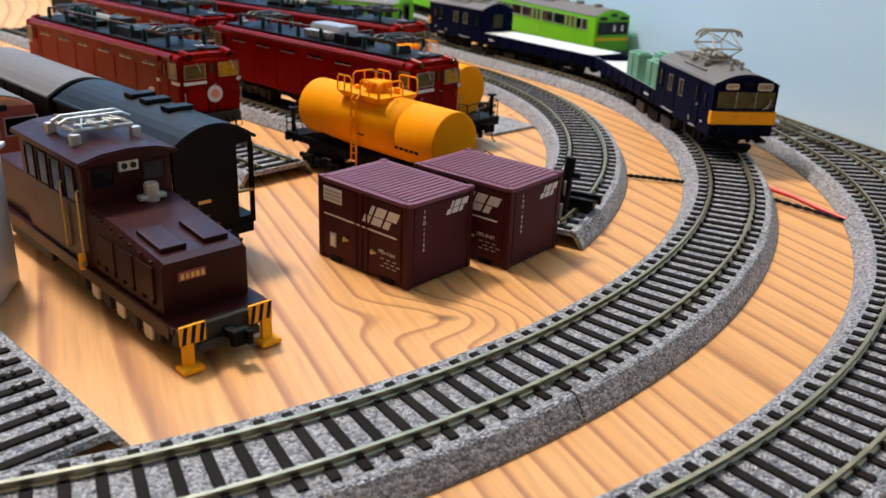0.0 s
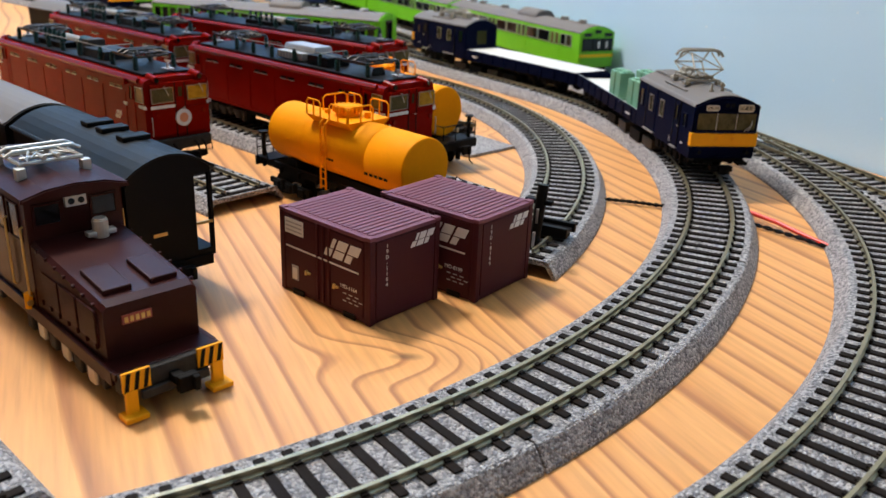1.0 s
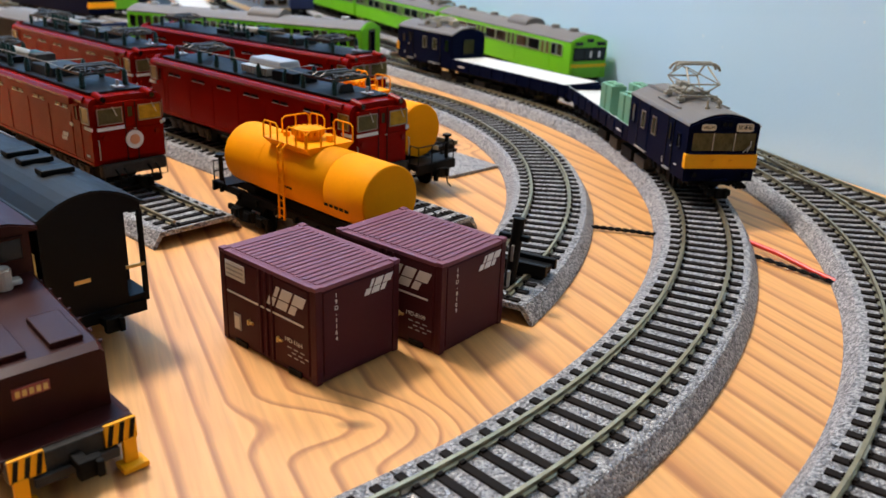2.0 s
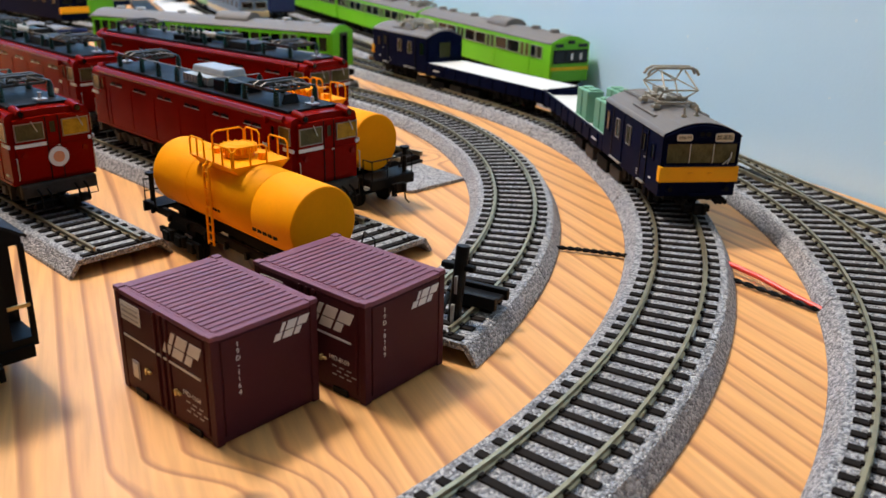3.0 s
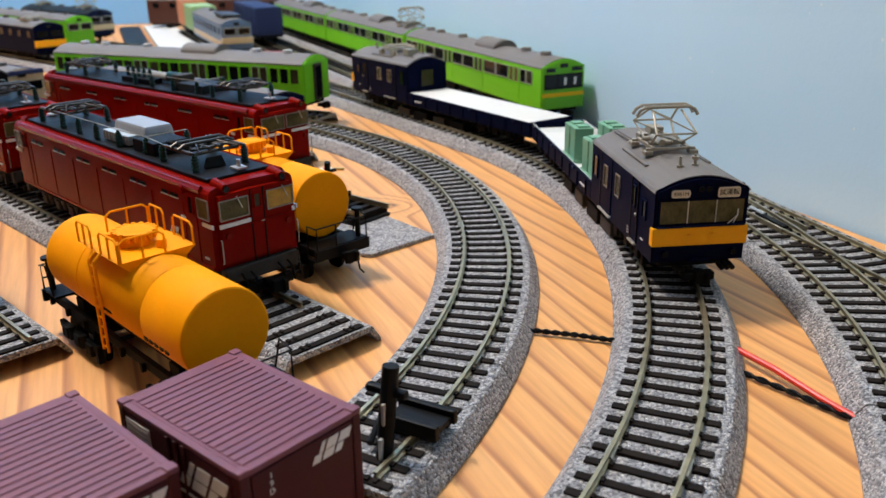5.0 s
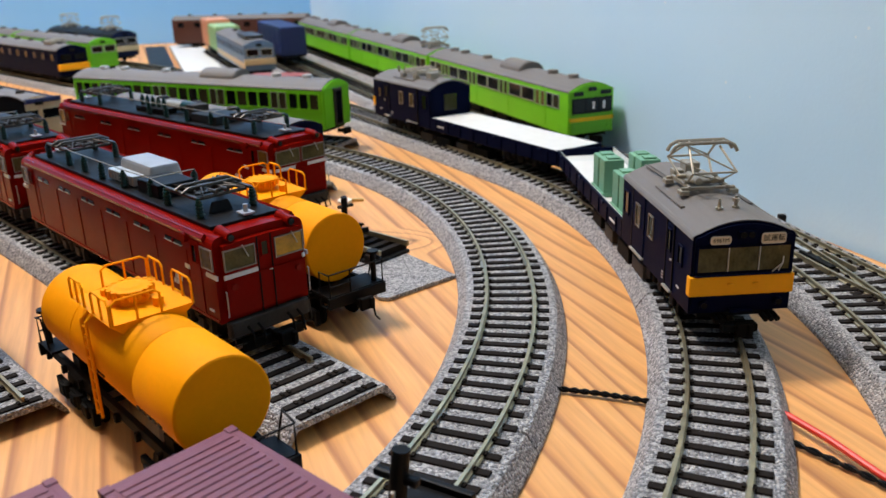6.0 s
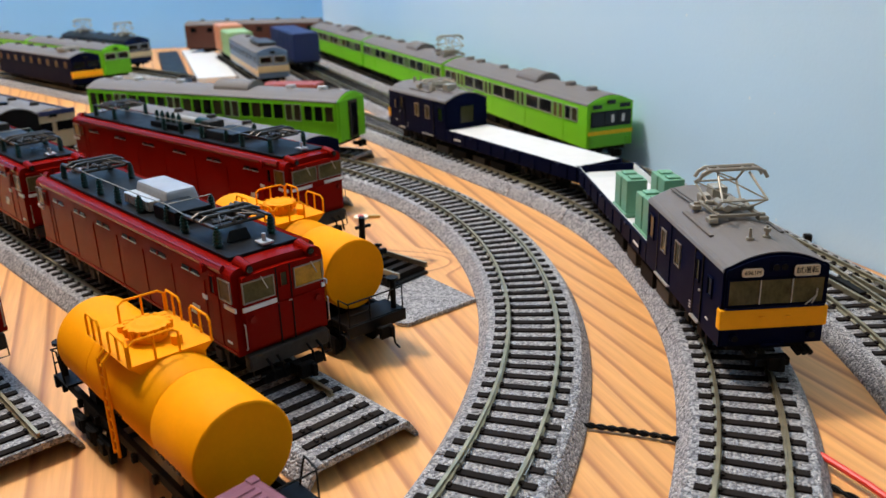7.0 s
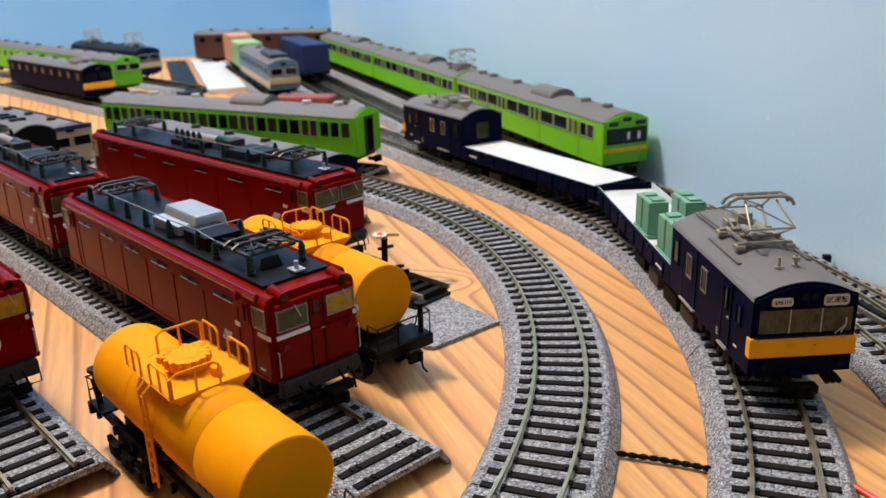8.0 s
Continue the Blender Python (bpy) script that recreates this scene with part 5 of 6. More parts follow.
GD = Vector((0.4446, -0.8957))
g0 = Vector((0.1470, 0.7440))
commuter_car(heading(g0, GD.x, GD.y), "lime green commuter car with grey front mask beside blue wall")
g1 = g0 - GD * 0.253
commuter_car(heading(g1, GD.x, GD.y), "lime green middle commuter car standing beside the blue wall", front=False, panto=True)
g2 = g1 - GD * 0.253
commuter_car(heading(g2, GD.x, GD.y), "lime green last commuter car standing beside the blue wall", front=False)
commuter_car(heading((-0.0330, 0.7830), 0.925, -0.380), "lime green commuter car with plain gangway end on inner curve", front=False, open_sides=True)


# ---------------------------------------------------------------- brown steeple-cab locomotive on the bare board
def stripes(parent, x, y0, y1, z0, z1):
    """Yellow plate with leaning black stripes."""
    pl = part("warning_plate", boxm((x, (y0 + y1) / 2, (z0 + z1) / 2), (0.0010, y1 - y0, z1 - z0), 0.0003), ORANGE, parent)
    n = 3
    for k in range(n):
        w = (y1 - y0) / n
        a = y0 + k * w + 0.0003
        bm = bmesh.new()
        quad_y(bm, [(a, z0 + 0.0003), (a + w * 0.42, z0 + 0.0003), (a + w * 0.78, z1 - 0.0003), (a + w * 0.36, z1 - 0.0003)], x + 0.0005, 0.0002)
        part("black_stripe", bm, BLACK, pl)


def brown_loco():
    b = thing("electric_locomotive", heading((-0.0490, 0.2210), 0.71, -0.70), "dark brown steeple-cab locomotive with striped bumpers and silver pantograph", "locomotive")
    part("running_board", boxm((-0.072, 0, 0.0118), (0.140, 0.0310, 0.0022), 0.0003), BROWNLOCO, b)
    for s in (-1, 1):
        part("side_sill", boxm((-0.072, s * 0.0150, 0.0108), (0.136, 0.0016, 0.0044), 0.0003), BROWNLOCO, b)
        fr = part("side_frame", boxm((-0.040, s * 0.0135, 0.0062), (0.056, 0.0020, 0.0056), 0.0006), BOGIEGREY, b)
        for k in range(6):
            part("spring_box", boxm((-0.018 - 0.009 * k, s * 0.0148, 0.0062), (0.0050, 0.0018, 0.0052), 0.0007), BOGIEGREY if k % 2 else SILVER, fr)
        part("side_frame", boxm((-0.112, s * 0.0135, 0.0062), (0.040, 0.0020, 0.0056), 0.0006), BOGIEGREY, b)
    for x in (-0.024, -0.050, -0.096, -0.122):
        wheelset(b, x, 0.0056, 0.0056, 0.0184, BOGIEGREY)
    # front hood, its top falling to the front
    bm = bmesh.new()
    pts = []
    for x, hw, zt in ((-0.0100, 0.0137, 0.0288), (-0.0130, 0.0141, 0.0298), (-0.0560, 0.0146, 0.0345)):
        pts.append([bm.verts.new((x, -hw, 0.0125)), bm.verts.new((x, hw, 0.0125)), bm.verts.new((x, hw, zt - 0.0012)), bm.verts.new((x, hw - 0.0012, zt)), bm.verts.new((x, -hw + 0.0012, zt)), bm.verts.new((x, -hw, zt - 0.0012))])
    for a, c in zip(pts[:-1], pts[1:]):
        for i in range(6):
            bm.faces.new((a[i], a[(i + 1) % 6], c[(i + 1) % 6], c[i]))
    bm.faces.new(pts[0])
    bm.faces.new(pts[-1])
    bmesh.ops.recalc_face_normals(bm, faces=bm.faces[:])
    hood = part("hood", bm, BROWNLOCO, b)
    tilt = -math.degrees(math.atan2(0.0047, 0.043))
    for y in (-0.0068, 0.0068):
        hb = boxm((0, 0, 0.0006), (0.0150, 0.0082, 0.0018), 0.0004)
        ob = part("hood_hatch", hb, BROWNLOCO, hood)
        ob.matrix_local = pose(-0.0225, y, 0.0309, 0, -tilt, 0)
    for s in (-1, 1):
        for k in range(7):
            x = -0.014 - k * 0.0062
            part("hood_rivet", boxm((x, s * 0.0145, 0.0288 + 0.0047 * k / 7), (0.0010, 0.0010, 0.0010), 0.0002), BROWNLOCO, hood)
            part("hood_hinge", boxm((x, s * 0.0145, 0.0165), (0.0008, 0.0012, 0.0016), 0.0002), BROWNLOCO, hood)
        for k in range(3):
            part("hood_door", boxm((-0.0190 - k * 0.0125, s * 0.0142, 0.0222), (0.0112, 0.0012, 0.0098), 0.0003), BROWNLOCO, hood)
    plate = part("number_plate", boxm((-0.0098, -0.0045, 0.0240), (0.0008, 0.0086, 0.0028), 0.0002), RUSTRED, hood)
    for k in range(5):
        part("print_bar", boxm((-0.0093, -0.0077 + 0.0016 * k, 0.0240), (0.0003, 0.0010, 0.0016)), GOLD, plate)
    bm = rodm((-0.0500, 0.0045, 0.0338), (-0.0500, 0.0045, 0.0392), 0.0024, 16)
    rod(bm, (-0.0500, 0.0045, 0.0392), (-0.0500, 0.0045, 0.0398), 0.0020, 16)
    box(bm, (-0.0500, 0.0045, 0.0352), (0.0030, 0.0090, 0.0016), 0.0004)
    part("headlamp", bm, SILVER, b, "silver headlamp cylinder")
    # cab
    part("cab", boxm((-0.0820, 0, 0.0300), (0.0520, 0.0296, 0.0350), 0.0006), BROWNLOCO, b)
    part("cab_roof", extrude_x([(-0.0165, 0.0470), (0.0165, 0.0470), (0.0162, 0.0484), (0.0090, 0.0503), (0.0, 0.0510), (-0.0090, 0.0503), (-0.0162, 0.0484)], -0.1110, -0.0530, 0.0005), BROWNLOCO, b)
    for y in (-0.0086, 0.0086):
        window_x(b, y - 0.0042, y + 0.0042, 0.0385, 0.0455, -0.0560, PANEDARK, BROWNLOCO, 0.0006)
    box_l = part("roof_lamp", boxm((-0.0556, 0, 0.0450), (0.0016, 0.0066, 0.0036), 0.0004), SILVER, b)
    for y in (-0.0015, 0.0015):
        part("lens", rodm((-0.0552, y, 0.0450), (-0.0545, y, 0.0450), 0.0010, 12), PANEDARK, box_l)
    for s in (-1, 1):
        for k in range(4):
            window_y(b, -0.0700 - k * 0.0110, -0.0615 - k * 0.0110, 0.0330, 0.0450, s * 0.0148, PANEDARK, BROWNLOCO, 0.0005)
        for x in (-0.0590, -0.0720):
            rods("handrail", b, GOLD, [[(x, s * 0.0150, 0.0160), (x, s * 0.0158, 0.0165), (x, s * 0.0158, 0.0380), (x, s * 0.0150, 0.0385)]], 0.0004)
        lampy = part("marker_lamp", rodm((-0.0600, s * 0.0160, 0.0120), (-0.0600, s * 0.0160, 0.0170), 0.0013, 12), ORANGE, b)
        part("lens", rodm((-0.0590, s * 0.0160, 0.0140), (-0.0585, s * 0.0160, 0.0140), 0.0010, 12), GOLD, lampy)
    part("rear_hood", boxm((-0.1250, 0, 0.0220), (0.0330, 0.0260, 0.0190), 0.0010), BROWNLOCO, b)
    folded_pantograph(b, -0.0800, 0.0528, SILVER)
    for x in (-0.070, -0.090):
        for s in (-1, 1):
            part("pantograph_foot", boxm((x, s * 0.0100, 0.0512), (0.0030, 0.0030, 0.0044), 0.0004), SILVER, b)
    # front beam
    part("buffer_beam", boxm((-0.0020, 0, 0.0098), (0.0040, 0.0300, 0.0056), 0.0005), BOGIEGREY, b)
    stripes(b, 0.0006, -0.0150, -0.0070, 0.0080, 0.0140)
    stripes(b, 0.0006, 0.0070, 0.0150, 0.0080, 0.0140)
    for s in (-1, 1):
        st = boxm((0.0006, s * 0.0128, 0.0046), (0.0016, 0.0034, 0.0080), 0.0003)
        box(st, (0.0014, s * 0.0128, 0.0012), (0.0052, 0.0066, 0.0016), 0.0004)
        part("foot_step", st, ORANGE, b)
    part("cross_bar", boxm((0.0010, 0, 0.0062), (0.0016, 0.0200, 0.0026), 0.0003), BOGIEGREY, b)
    coupler(b, 0.0, 0.0085, 0.0075, UNDER)


brown_loco()


# ---------------------------------------------------------------- covered wagons
def brake_van(p, u, label, roof_mat, L=0.096, vents=3, platform=True):
    w = thing("covered_wagon", heading(p, -u[0], -u[1]), label, "wagon")
    W, Z0, Z1, RISE = 0.0320, 0.0120, 0.0462, 0.0058
    x0 = -0.013 if platform else 0.0
    part("body", extrude_x(roof_profile(W, Z0, Z1, RISE - 0.0006, 0.0014), -L, x0, 0.0004), BLACK, w)
    prof = [q for q in roof_profile(W + 0.0022, Z0, Z1, RISE, 0.0014) if q[1] > Z1 - 0.0013]
    part("roof", extrude_x(prof + [(y * 0.97, z - 0.0008) for y, z in prof][::-1], -L - 0.0008, 0.0010), roof_mat, w)
    if platform:
        part("veranda_floor", boxm((-0.0065, 0, 0.0135), (0.0130, W, 0.0030), 0.0003), BLACK, w)
        part("veranda_head", extrude_x([(-0.0155, 0.0430), (0.0155, 0.0430), (0.0155, 0.0462), (0.008, 0.0502), (0, 0.0512), (-0.008, 0.0502), (-0.0155, 0.0462)], -0.0012, 0.0), BLACK, w)
        for y0, y1 in ((-0.0160, 0.0090), ):
            part("veranda_wall", boxm((-0.0006, (y0 + y1) / 2, 0.0288), (0.0012, y1 - y0, 0.0284)), BLACK, w)
        part("corner_post", boxm((-0.0008, 0.0153, 0.0288), (0.0014, 0.0014, 0.0284)), BLACK, w)
        for y in (-0.0050,):
            part("end_plate", boxm((0.0002, y, 0.0240), (0.0005, 0.0050, 0.0012)), GOLD, w)
        part("end_plate", boxm((0.0002, 0.0120, 0.0250), (0.0008, 0.0062, 0.0010)), GOLD, w)
    for k in range(vents):
        x = -0.030 - 0.0125 * k + (0.004 if k == 0 else 0)
        bm = boxm((x, 0.001, Z1 + RISE + 0.0006), (0.0062, 0.0105, 0.0020), 0.0006)
        part("roof_vent", bm, BLACK, w)
    for s in (-1, 1):
        for x in (-0.030, -0.050, -0.070):
            part("side_plank", boxm((x, s * (W / 2 + 0.0001), 0.029), (0.0012, 0.0008, 0.032)), BLACK, w)
    part("underframe", boxm((-L / 2, 0, 0.0110), (L, 0.0240, 0.0030)), UNDER, w)
    for x in (-0.022, -L + 0.022):
        wheelset(w, x, 0.0054, 0.0054, GAUGE, UNDER)
        for s in (-1, 1):
            part("axle_box", boxm((x, s * 0.0125, 0.0068), (0.0090, 0.0020, 0.0060), 0.0006), UNDER, w)
    part("end_beam", boxm((0.0, 0, 0.0108), (0.0016, 0.0290, 0.0040), 0.0003), UNDER, w)
    coupler(w, 0, 0.0100, 0.007, UNDER)
    return w


UB = Vector((-0.722, 0.692))
brake_van((-0.0700, 0.2915), UB, "black brake van with open veranda and grey arched roof on board", DARKGREY)
brake_van((-0.0700 + UB.x * 0.104, 0.2915 + UB.y * 0.104), UB, "dark wagon with a pale grey roof behind the brake van", ROOFGREY, platform=False, vents=0)
brake_van((-0.2620, 0.7420), U2, "black covered wagon with an arched end behind red locomotives", ROOFGREY, L=0.11, platform=False)


def plain_car(p, u, L, label, paint, roof, W=0.0340, z0=0.018, z1=0.047, rise=0.004, band=None, mask=True, category="train car", bands=(), front=None):
    """A vehicle that is seen from afar: body, roof, front with its screen, side windows, running gear."""
    c = thing("railway_car", heading(p, -u[0], -u[1]), label, category)
    car_body(c, W, z0, z1, rise, -L, 0, paint, roof)
    h = W / 2
    if front:
        part("front_panel", boxm((0.0002, 0, (z0 + z1) / 2), (0.0010, W - 0.002, z1 - z0 - 0.001), 0.0003), front, c)
    if mask:
        for y0, y1 in ((-0.0148, -0.0010), (0.0010, 0.0148)):
            window_x(c, y0, y1, z1 - 0.0130, z1 - 0.0050, 0.0006, PANEDARK, SILVER if front else paint, 0.0006)
        part("headlamp", boxm((0.0008, 0, z1 - 0.0010), (0.0012, 0.0060, 0.0026), 0.0005), PANEDARK, c)
    if band:
        part("front_band", boxm((0.0002, 0, z0 + 0.0100), (0.0034, W + 0.0010, 0.0070), 0.0005), band, c)
    for zz, hh, m_ in bands:
        for s in (-1, 1):
            part("side_band", boxm((-L / 2, s * h, zz), (L - 0.002, 0.0008, hh)), m_, c)
    n = max(2, int(L / 0.024))
    for s in (-1, 1):
        for k in range(n):
            x = -0.014 - k * (L - 0.028) / (n - 1)
            window_y(c, x - 0.0052, x + 0.0052, z1 - 0.0130, z1 - 0.0050, s * h, PANEDARK, paint, 0.0005)
    for x in [-(k + 0.7) * 0.040 for k in range(int(L / 0.042))]:
        part("roof_vent", rodm((x, 0, z1 + rise - 0.001), (x, 0, z1 + rise + 0.0020), 0.0036, 14, 0.0030), BOGIEGREY, c)
    part("underframe", boxm((-L / 2, 0, z0 - 0.0014), (L - 0.006, W - 0.008, 0.0030)), UNDER, c)
    base = max(0.0, z0 - 0.0085)
    for x in (-L * 0.2, -L * 0.8):
        bogie(c, x, base, z0 - 0.0005, UNDER, half=W / 2 - 0.0035, wb=min(0.026, L * 0.14), r=0.0054)
    return c


plain_car((-0.1720, 0.3410), (-0.71, 0.70), 0.12, "orange-red locomotive with grey roof coupled behind brown locomotive", SALMON, ROOFGREY, W=0.0290, z1=0.043, category="locomotive", front=RUSTRED)
UY = Vector((-0.77, 0.638))
plain_car((-0.0310, 0.6600), U2, 0.20, "dark navy railway car with an arched roof behind the red locomotives", NAVY, ROOFGREY, mask=False, z1=0.0425)
UW = Vector((-0.4446, 0.8957))
# the yard at the back
for p in ((-0.375, 1.092), (-0.372, 1.162), (-0.395, 1.272)):
    track("straight model track in the back yard", line((p[0] - UY.x * 0.10, p[1] - UY.y * 0.10), UY, 0.42), [0.2], pitch=0.0074)
for p in ((-0.165, 1.080), (-0.113, 1.098)):
    track("straight model track towards the back corner", line(p, UW, 0.40), [0.2], pitch=0.0074)
track("straight model track beside the green train towards the corner", line((-0.012, 0.952), UW, 0.60), [0.2, 0.4], pitch=0.0074)
nv = plain_car((-0.3900, 1.1040), UY, 0.22, "navy blue electric train car with orange front band in yard", NAVY, ROOFGREY, band=ORANGE, z0=0.018, z1=0.0475)
folded_pantograph(nv, -0.040, 0.0518, PANTO)
part("pantograph_foot", boxm((-0.040, 0, 0.0516), (0.020, 0.018, 0.0016)), PANTO, nv)
for k in range(2):
    q = Vector((-0.3870, 1.1750)) + UY * (0.232 * k)
    plain_car(q, UY, 0.225, "lime green commuter car standing in the back yard", GREEN, ROOFGREY, front=GREENDARK, z0=0.018, z1=0.0485)
el = plain_car((-0.4090, 1.2890), UY, 0.20, "dark blue electric locomotive with a cream lower front in the yard", NAVYTRIM, DARKGREY, front=NAVYTRIM, band=BUFF, category="locomotive")
raised_pantograph(el, -0.035, 0.0505)
raised_pantograph(el, -0.160, 0.0505)
lb = plain_car((-0.1800, 1.1120), UW, 0.20, "light blue electric locomotive with cream lower front towards the corner", LIGHTBLUE, ROOFGREY, front=LIGHTBLUE, band=BUFF, category="locomotive", bands=((0.024, 0.006, BUFF),))
part("roof_frame", boxm((-0.05, 0, 0.0530), (0.06, 0.020, 0.0030), 0.0005), PANTODARK, lb)


def yard_container(p, u, label, paint, L=0.07, Hh=0.036, z=0.013):
    c = thing("container_wagon", heading(p, -u[0], -u[1]), label, "wagon")
    part("box", boxm((-L / 2, 0, z + Hh / 2), (L, 0.0325, Hh), 0.0006), paint, c)
    for k in range(6):
        for s in (-1, 1):
            part("box_rib", boxm((-0.006 - k * (L - 0.012) / 5, s * 0.0164, z + Hh / 2), (0.0016, 0.0008, Hh - 0.004)), paint, c)
    part("roof_sheet", boxm((-L / 2, 0, z + Hh + 0.0004), (L - 0.002, 0.0300, 0.0010), 0.0003), paint, c)
    part("flat_frame", boxm((-L / 2, 0, z - 0.0012), (L + 0.002, 0.0300, 0.0024), 0.0003), UNDER, c)
    for x in (-0.016, -L + 0.016):
        wheelset(c, x, 0.0150 if z > 0.02 else 0.0056, 0.0052, GAUGE, UNDER)


q0 = Vector((-0.1800, 1.1120)) + UW * 0.208
yard_container(q0, UW, "pale green and blue container wagon behind the blue locomotive", PALEGREEN, z=0.0215, Hh=0.030)
yard_container(q0 + UW * 0.076, UW, "salmon container wagon at the end of the freight train", SALMON, L=0.06, z=0.0215, Hh=0.034)
yard_container((-0.1680, 1.2250), UW, "dark blue container wagon standing by the corner of the walls", BLUE, L=0.14, z=0.0215, Hh=0.033)
plain_car((-0.2080, 1.5000), (-0.985, 0.03), 0.212, "dark brown passenger coach along the far wall", BROWN, ROOFGREY, z0=0.014, z1=0.050, mask=False)
fw = thing("flat_wagon", heading((-0.1030, 0.9960), 0.99, -0.10), "rust red low flat wagon standing on the yard boards", "wagon")
part("wagon_side", boxm((-0.029, 0, 0.0215), (0.058, 0.028, 0.0125), 0.0006), RUSTRED, fw)
part("wagon_floor", boxm((-0.029, 0, 0.0280), (0.054, 0.024, 0.0010)), RUSTRED, fw)
for x in (-0.014, -0.044):
    wheelset(fw, x, 0.0060, 0.0060, GAUGE, UNDER)
part("wagon_frame", boxm((-0.029, 0, 0.0130), (0.056, 0.020, 0.0050)), UNDER, fw)
yc = plain_car((-0.2500, 0.7690), U2, 0.15, "cream railcar with a dark blue roof edge behind a red locomotive", BUFF, ROOFGREY, z0=0.018, z1=0.043, bands=((0.0425, 0.0030, BLUE),))
part("roof_edge", boxm((0.0004, 0, 0.0440), (0.0014, 0.033, 0.0035), 0.0006), BLUE, yc)

plat = thing("station_platform", heading((-0.272, 1.1925), 0.4, -0.9165), "long white-topped platform strip between the yard tracks", "platform")
part("platform_top", boxm((-0.20, 0, 0.0035), (0.36, 0.047, 0.0070), 0.0008), WHITE, plat)
plat2 = thing("station_platform", heading((-0.3165, 1.1800), 0.4, -0.9165), "dark grey yard strip beside the white platform", "platform")
part("platform_top", boxm((-0.19, 0, 0.0030), (0.38, 0.030, 0.0060), 0.0006), DARKGREY, plat2)


# ---------------------------------------------------------------- small things round the tracks
pad = thing("ground_pad", Matrix.Identity(4), "grey gravel-textured pad with a rounded corner at the siding end", "pad", kind="structure")
bm = bmesh.new()
outline2 = [Vector(p) for p in ((0.0655, 0.5255), (0.0385, 0.4990), (0.0345, 0.5000), (0.0310, 0.5040), (-0.0090, 0.5640), (0.0080, 0.5860), (0.0180, 0.5790))]
lo = [bm.verts.new((p.x, p.y, 0.0002)) for p in outline2]
hi = [bm.verts.new((p.x, p.y, 0.0018)) for p in outline2]
bm.faces.new(lo)
bm.faces.new(hi)
for i in range(len(outline2)):
    j = (i + 1) % len(outline2)
    bm.faces.new((lo[i], lo[j], hi[j], hi[i]))
bmesh.ops.recalc_face_normals(bm, faces=bm.faces[:])
part("pad_plate", bm, BALLAST, pad)
stub = thing("rail_stub", heading((0.0360, 0.5450), -U2.x, -U2.y), "short bare rails on black ties lying on the grey pad", "track", kind="structure")
for s in (-1, 1):
    part("rail", boxm((-0.026, s * GAUGE / 2, 0.0075), (0.052, 0.0011, 0.0024)), RAIL, stub)
for k in range(6):
    part("tie", boxm((-0.006 - 0.0072 * k, 0, 0.0045), (0.0034, 0.0250, 0.0034)), TIE, stub)
part("stub_bed", boxm((-0.026, 0, 0.0024), (0.048, 0.0240, 0.0016)), DARKGREY, stub)

stop = thing("buffer_stop", heading((0.0605, 0.3360), 0.46, 0.888, 0.0064), "black plastic buffer stop with a tall post at the track end", "buffer stop")
bm = rodm((0, 0, 0), (0.0035, -0.001, 0.0262), 0.0022, 18)
part("post", bm, BLACK, stop)
part("collar", boxm((0.0027, 0, 0.0192), (0.0026, 0.0120, 0.0022), 0.0008), BLACK, stop)
part("post_strip", boxm((-0.0018, -0.0005, 0.0030), (0.0012, 0.0010, 0.0090)), SILVER, stop)
part("post_strip", boxm((-0.0004, -0.0008, 0.0140), (0.0012, 0.0008, 0.0060)), SILVER, stop)
bm = boxm((0.0150, -0.0015, 0.0044), (0.0100, 0.0160, 0.0016), 0.0004)
box(bm, (0.0100, -0.0015, 0.0052), (0.0022, 0.0180, 0.0044), 0.0005)
box(bm, (0.0200, -0.0015, 0.0050), (0.0022, 0.0180, 0.0040), 0.0005)
part("bracket", bm, BLACK, stop)
part("bracket_bar", rodm((0.001, 0.0050, 0.0030), (0.0130, 0.0075, 0.0070), 0.0010, 8), BLACK, stop)
copy_thing(stop, heading((0.0090, 0.5670), 0.62, -0.785, 0.0088) @ Matrix.Scale(0.7, 4))


def twisted_pair(a, b, label, r=0.00055, turns=6):
    a, b = Vector(a), Vector(b)
    w = thing("wire_pair", Matrix.Translation(a), label, "wire")
    d = b - a
    side = Vector((-d.y, d.x, 0)).normalized()
    for k in range(2):
        pts = []
        for i in range(41):
            t = i / 40
            ang = 2 * math.pi * turns * t + math.pi * k
            pts.append(d * t + side * (math.cos(ang) * r * 1.1 + 0.0012 * math.sin(3.0 * t)) + Vector((0, 0, 0.0016 + math.sin(ang) * r * 0.95)))
        bm = bmesh.new()
        pipe(bm, pts, r, 7)
        part("strand", bm, BLACK, w)
    return w


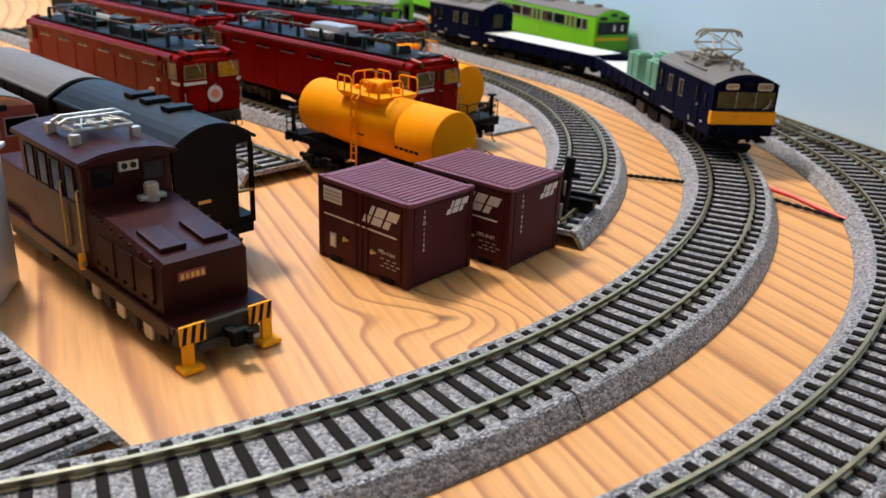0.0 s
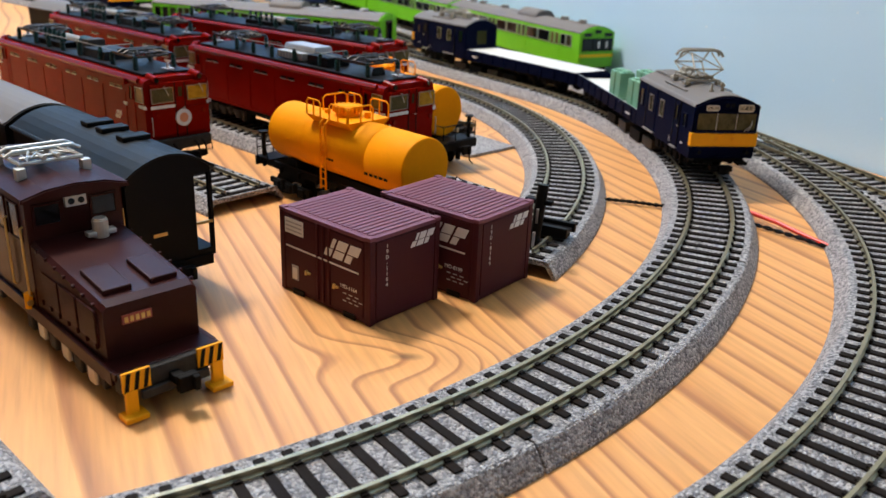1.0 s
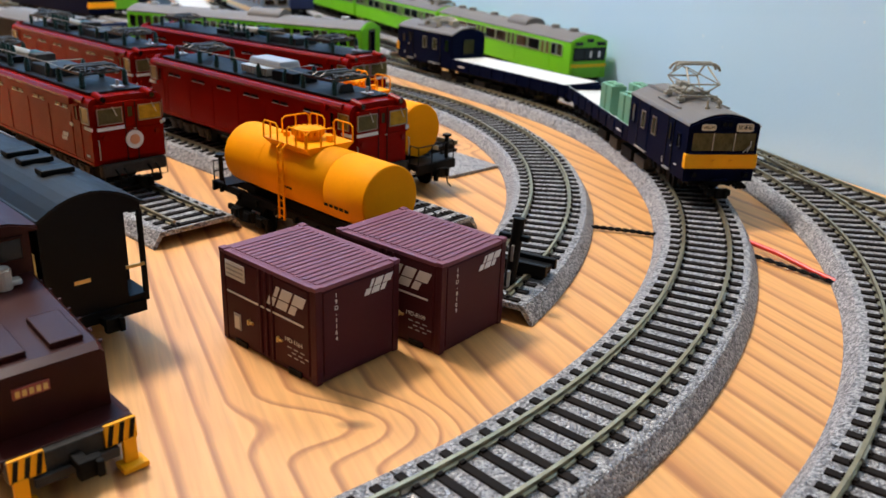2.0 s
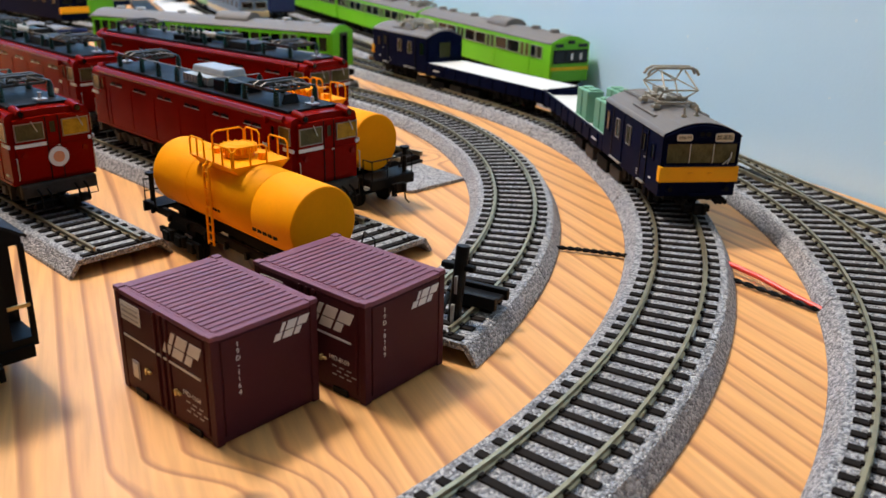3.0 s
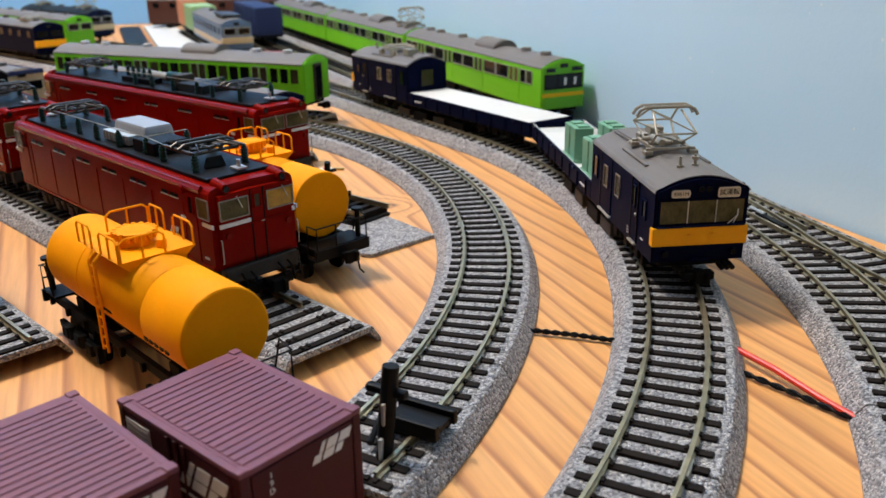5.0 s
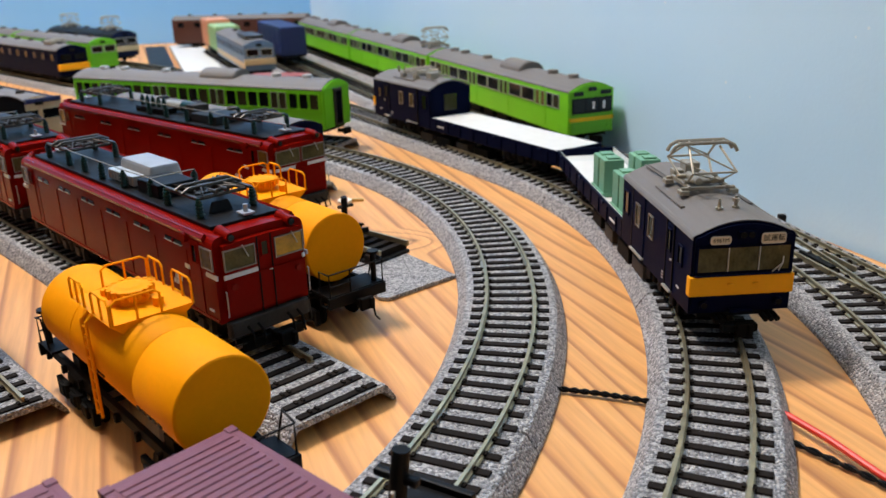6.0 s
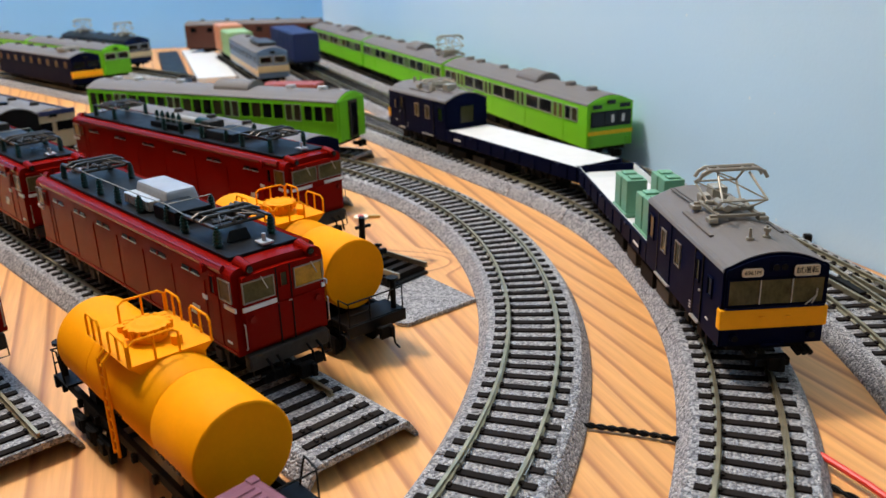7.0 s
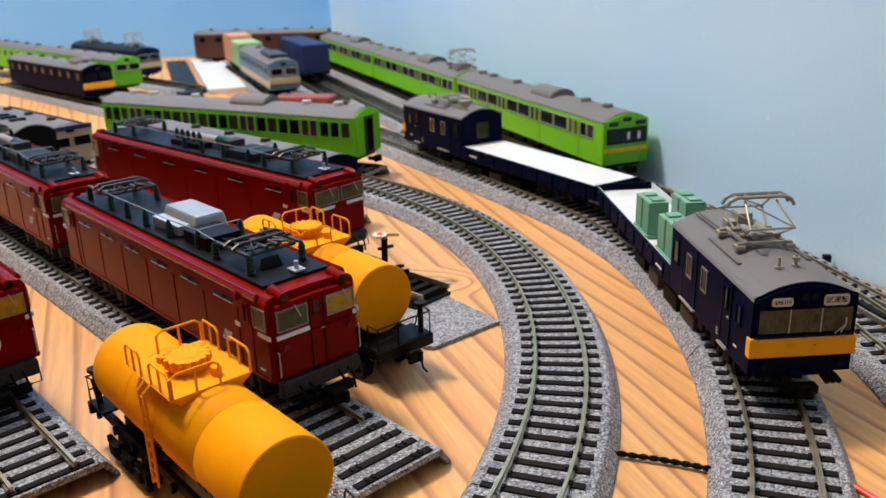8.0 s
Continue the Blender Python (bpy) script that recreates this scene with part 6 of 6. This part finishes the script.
twisted_pair((0.1020, 0.4232, 0), (0.1400, 0.4115, 0), "twisted black wire pair running between the tracks on the board")
twisted_pair((0.1660, 0.3960, 0), (0.2050, 0.3480, 0), "twisted black wire pair leaving the curved track on the board", turns=6)
rw = thing("red_wire", Matrix.Identity(4), "red insulated wire running from the curved track across the board", "wire")
bm = bmesh.new()
pipe(bm, [Vector((0.1660, 0.4130, 0.0022)), Vector((0.1720, 0.4035, 0.0034)), Vector((0.1790, 0.3905, 0.0036)), Vector((0.1870, 0.3750, 0.0026)), Vector((0.1940, 0.3640, 0.0018)), Vector((0.2000, 0.3540, 0.0018))], 0.0011, 10)
part("insulation", bm, REDWIRE, rw)

tg = thing("turnout_frog", heading((0.2225, 0.5270), 0.26, -0.966, 0.0066), "black turnout frog with a bright metal tip between the rails", "turnout")
part("frog_base", boxm((0, 0, 0.0010), (0.0220, 0.0034, 0.0016), 0.0004), BLACK, tg)
part("frog_tip", boxm((-0.012, 0, 0.0025), (0.0120, 0.0020, 0.0008), 0.0003, None, (1, 0.5)), SILVER, tg)
for y in (-0.0062, 0.0062):
    part("check_rail", boxm((0.006, y, 0.0020), (0.0220, 0.0009, 0.0022), 0.0003), RAIL, tg)
peg = thing("track_peg", pose(0.2315, 0.6030, 0.0), "small black plastic peg by the wall", "peg")
part("peg_body", boxm((0, 0, 0.0022), (0.0040, 0.0036, 0.0044), 0.0008), BLACK, peg)

wb = thing("white_box", heading((-0.1475, 0.2490), 1, 0.2), "white plastic box with an overhanging lid standing on the board", "box")
part("box_body", boxm((0, 0, 0.0235), (0.0360, 0.0300, 0.0470), 0.0006), WHITE, wb)
part("box_lid", boxm((0, 0, 0.0478), (0.0390, 0.0330, 0.0016), 0.0004), WHITE, wb)
ws = thing("loose_fitting", pose(-0.0060, 0.6480, 0), "small white plastic fitting with a red centre on the board", "fitting")
part("disc", rodm((0, 0, 0.0002), (0, 0, 0.0016), 0.0042, 20), CREAM, ws)
part("centre", rodm((0, 0, 0.0015), (0, 0, 0.0022), 0.0018, 14), REDWIRE, ws)
part("tab", boxm((0.0075, 0.002, 0.0010), (0.0070, 0.0022, 0.0014), 0.0003), GOLD, ws)


# ---------------------------------------------------------------- ties, one by one
for tr, at, s0, s1, pitch, dz, bed in TRACKS:
    count = int((s1 - s0) / pitch)
    for i in range(count + 1):
        p, d = at(s0 + i * pitch)
        ob = new("tie", TIE_MESH)
        ob.parent = tr
        ob.matrix_local = pose(p.x, p.y, 0.0061 + dz, 0, 0, math.degrees(math.atan2(d.y, d.x)))
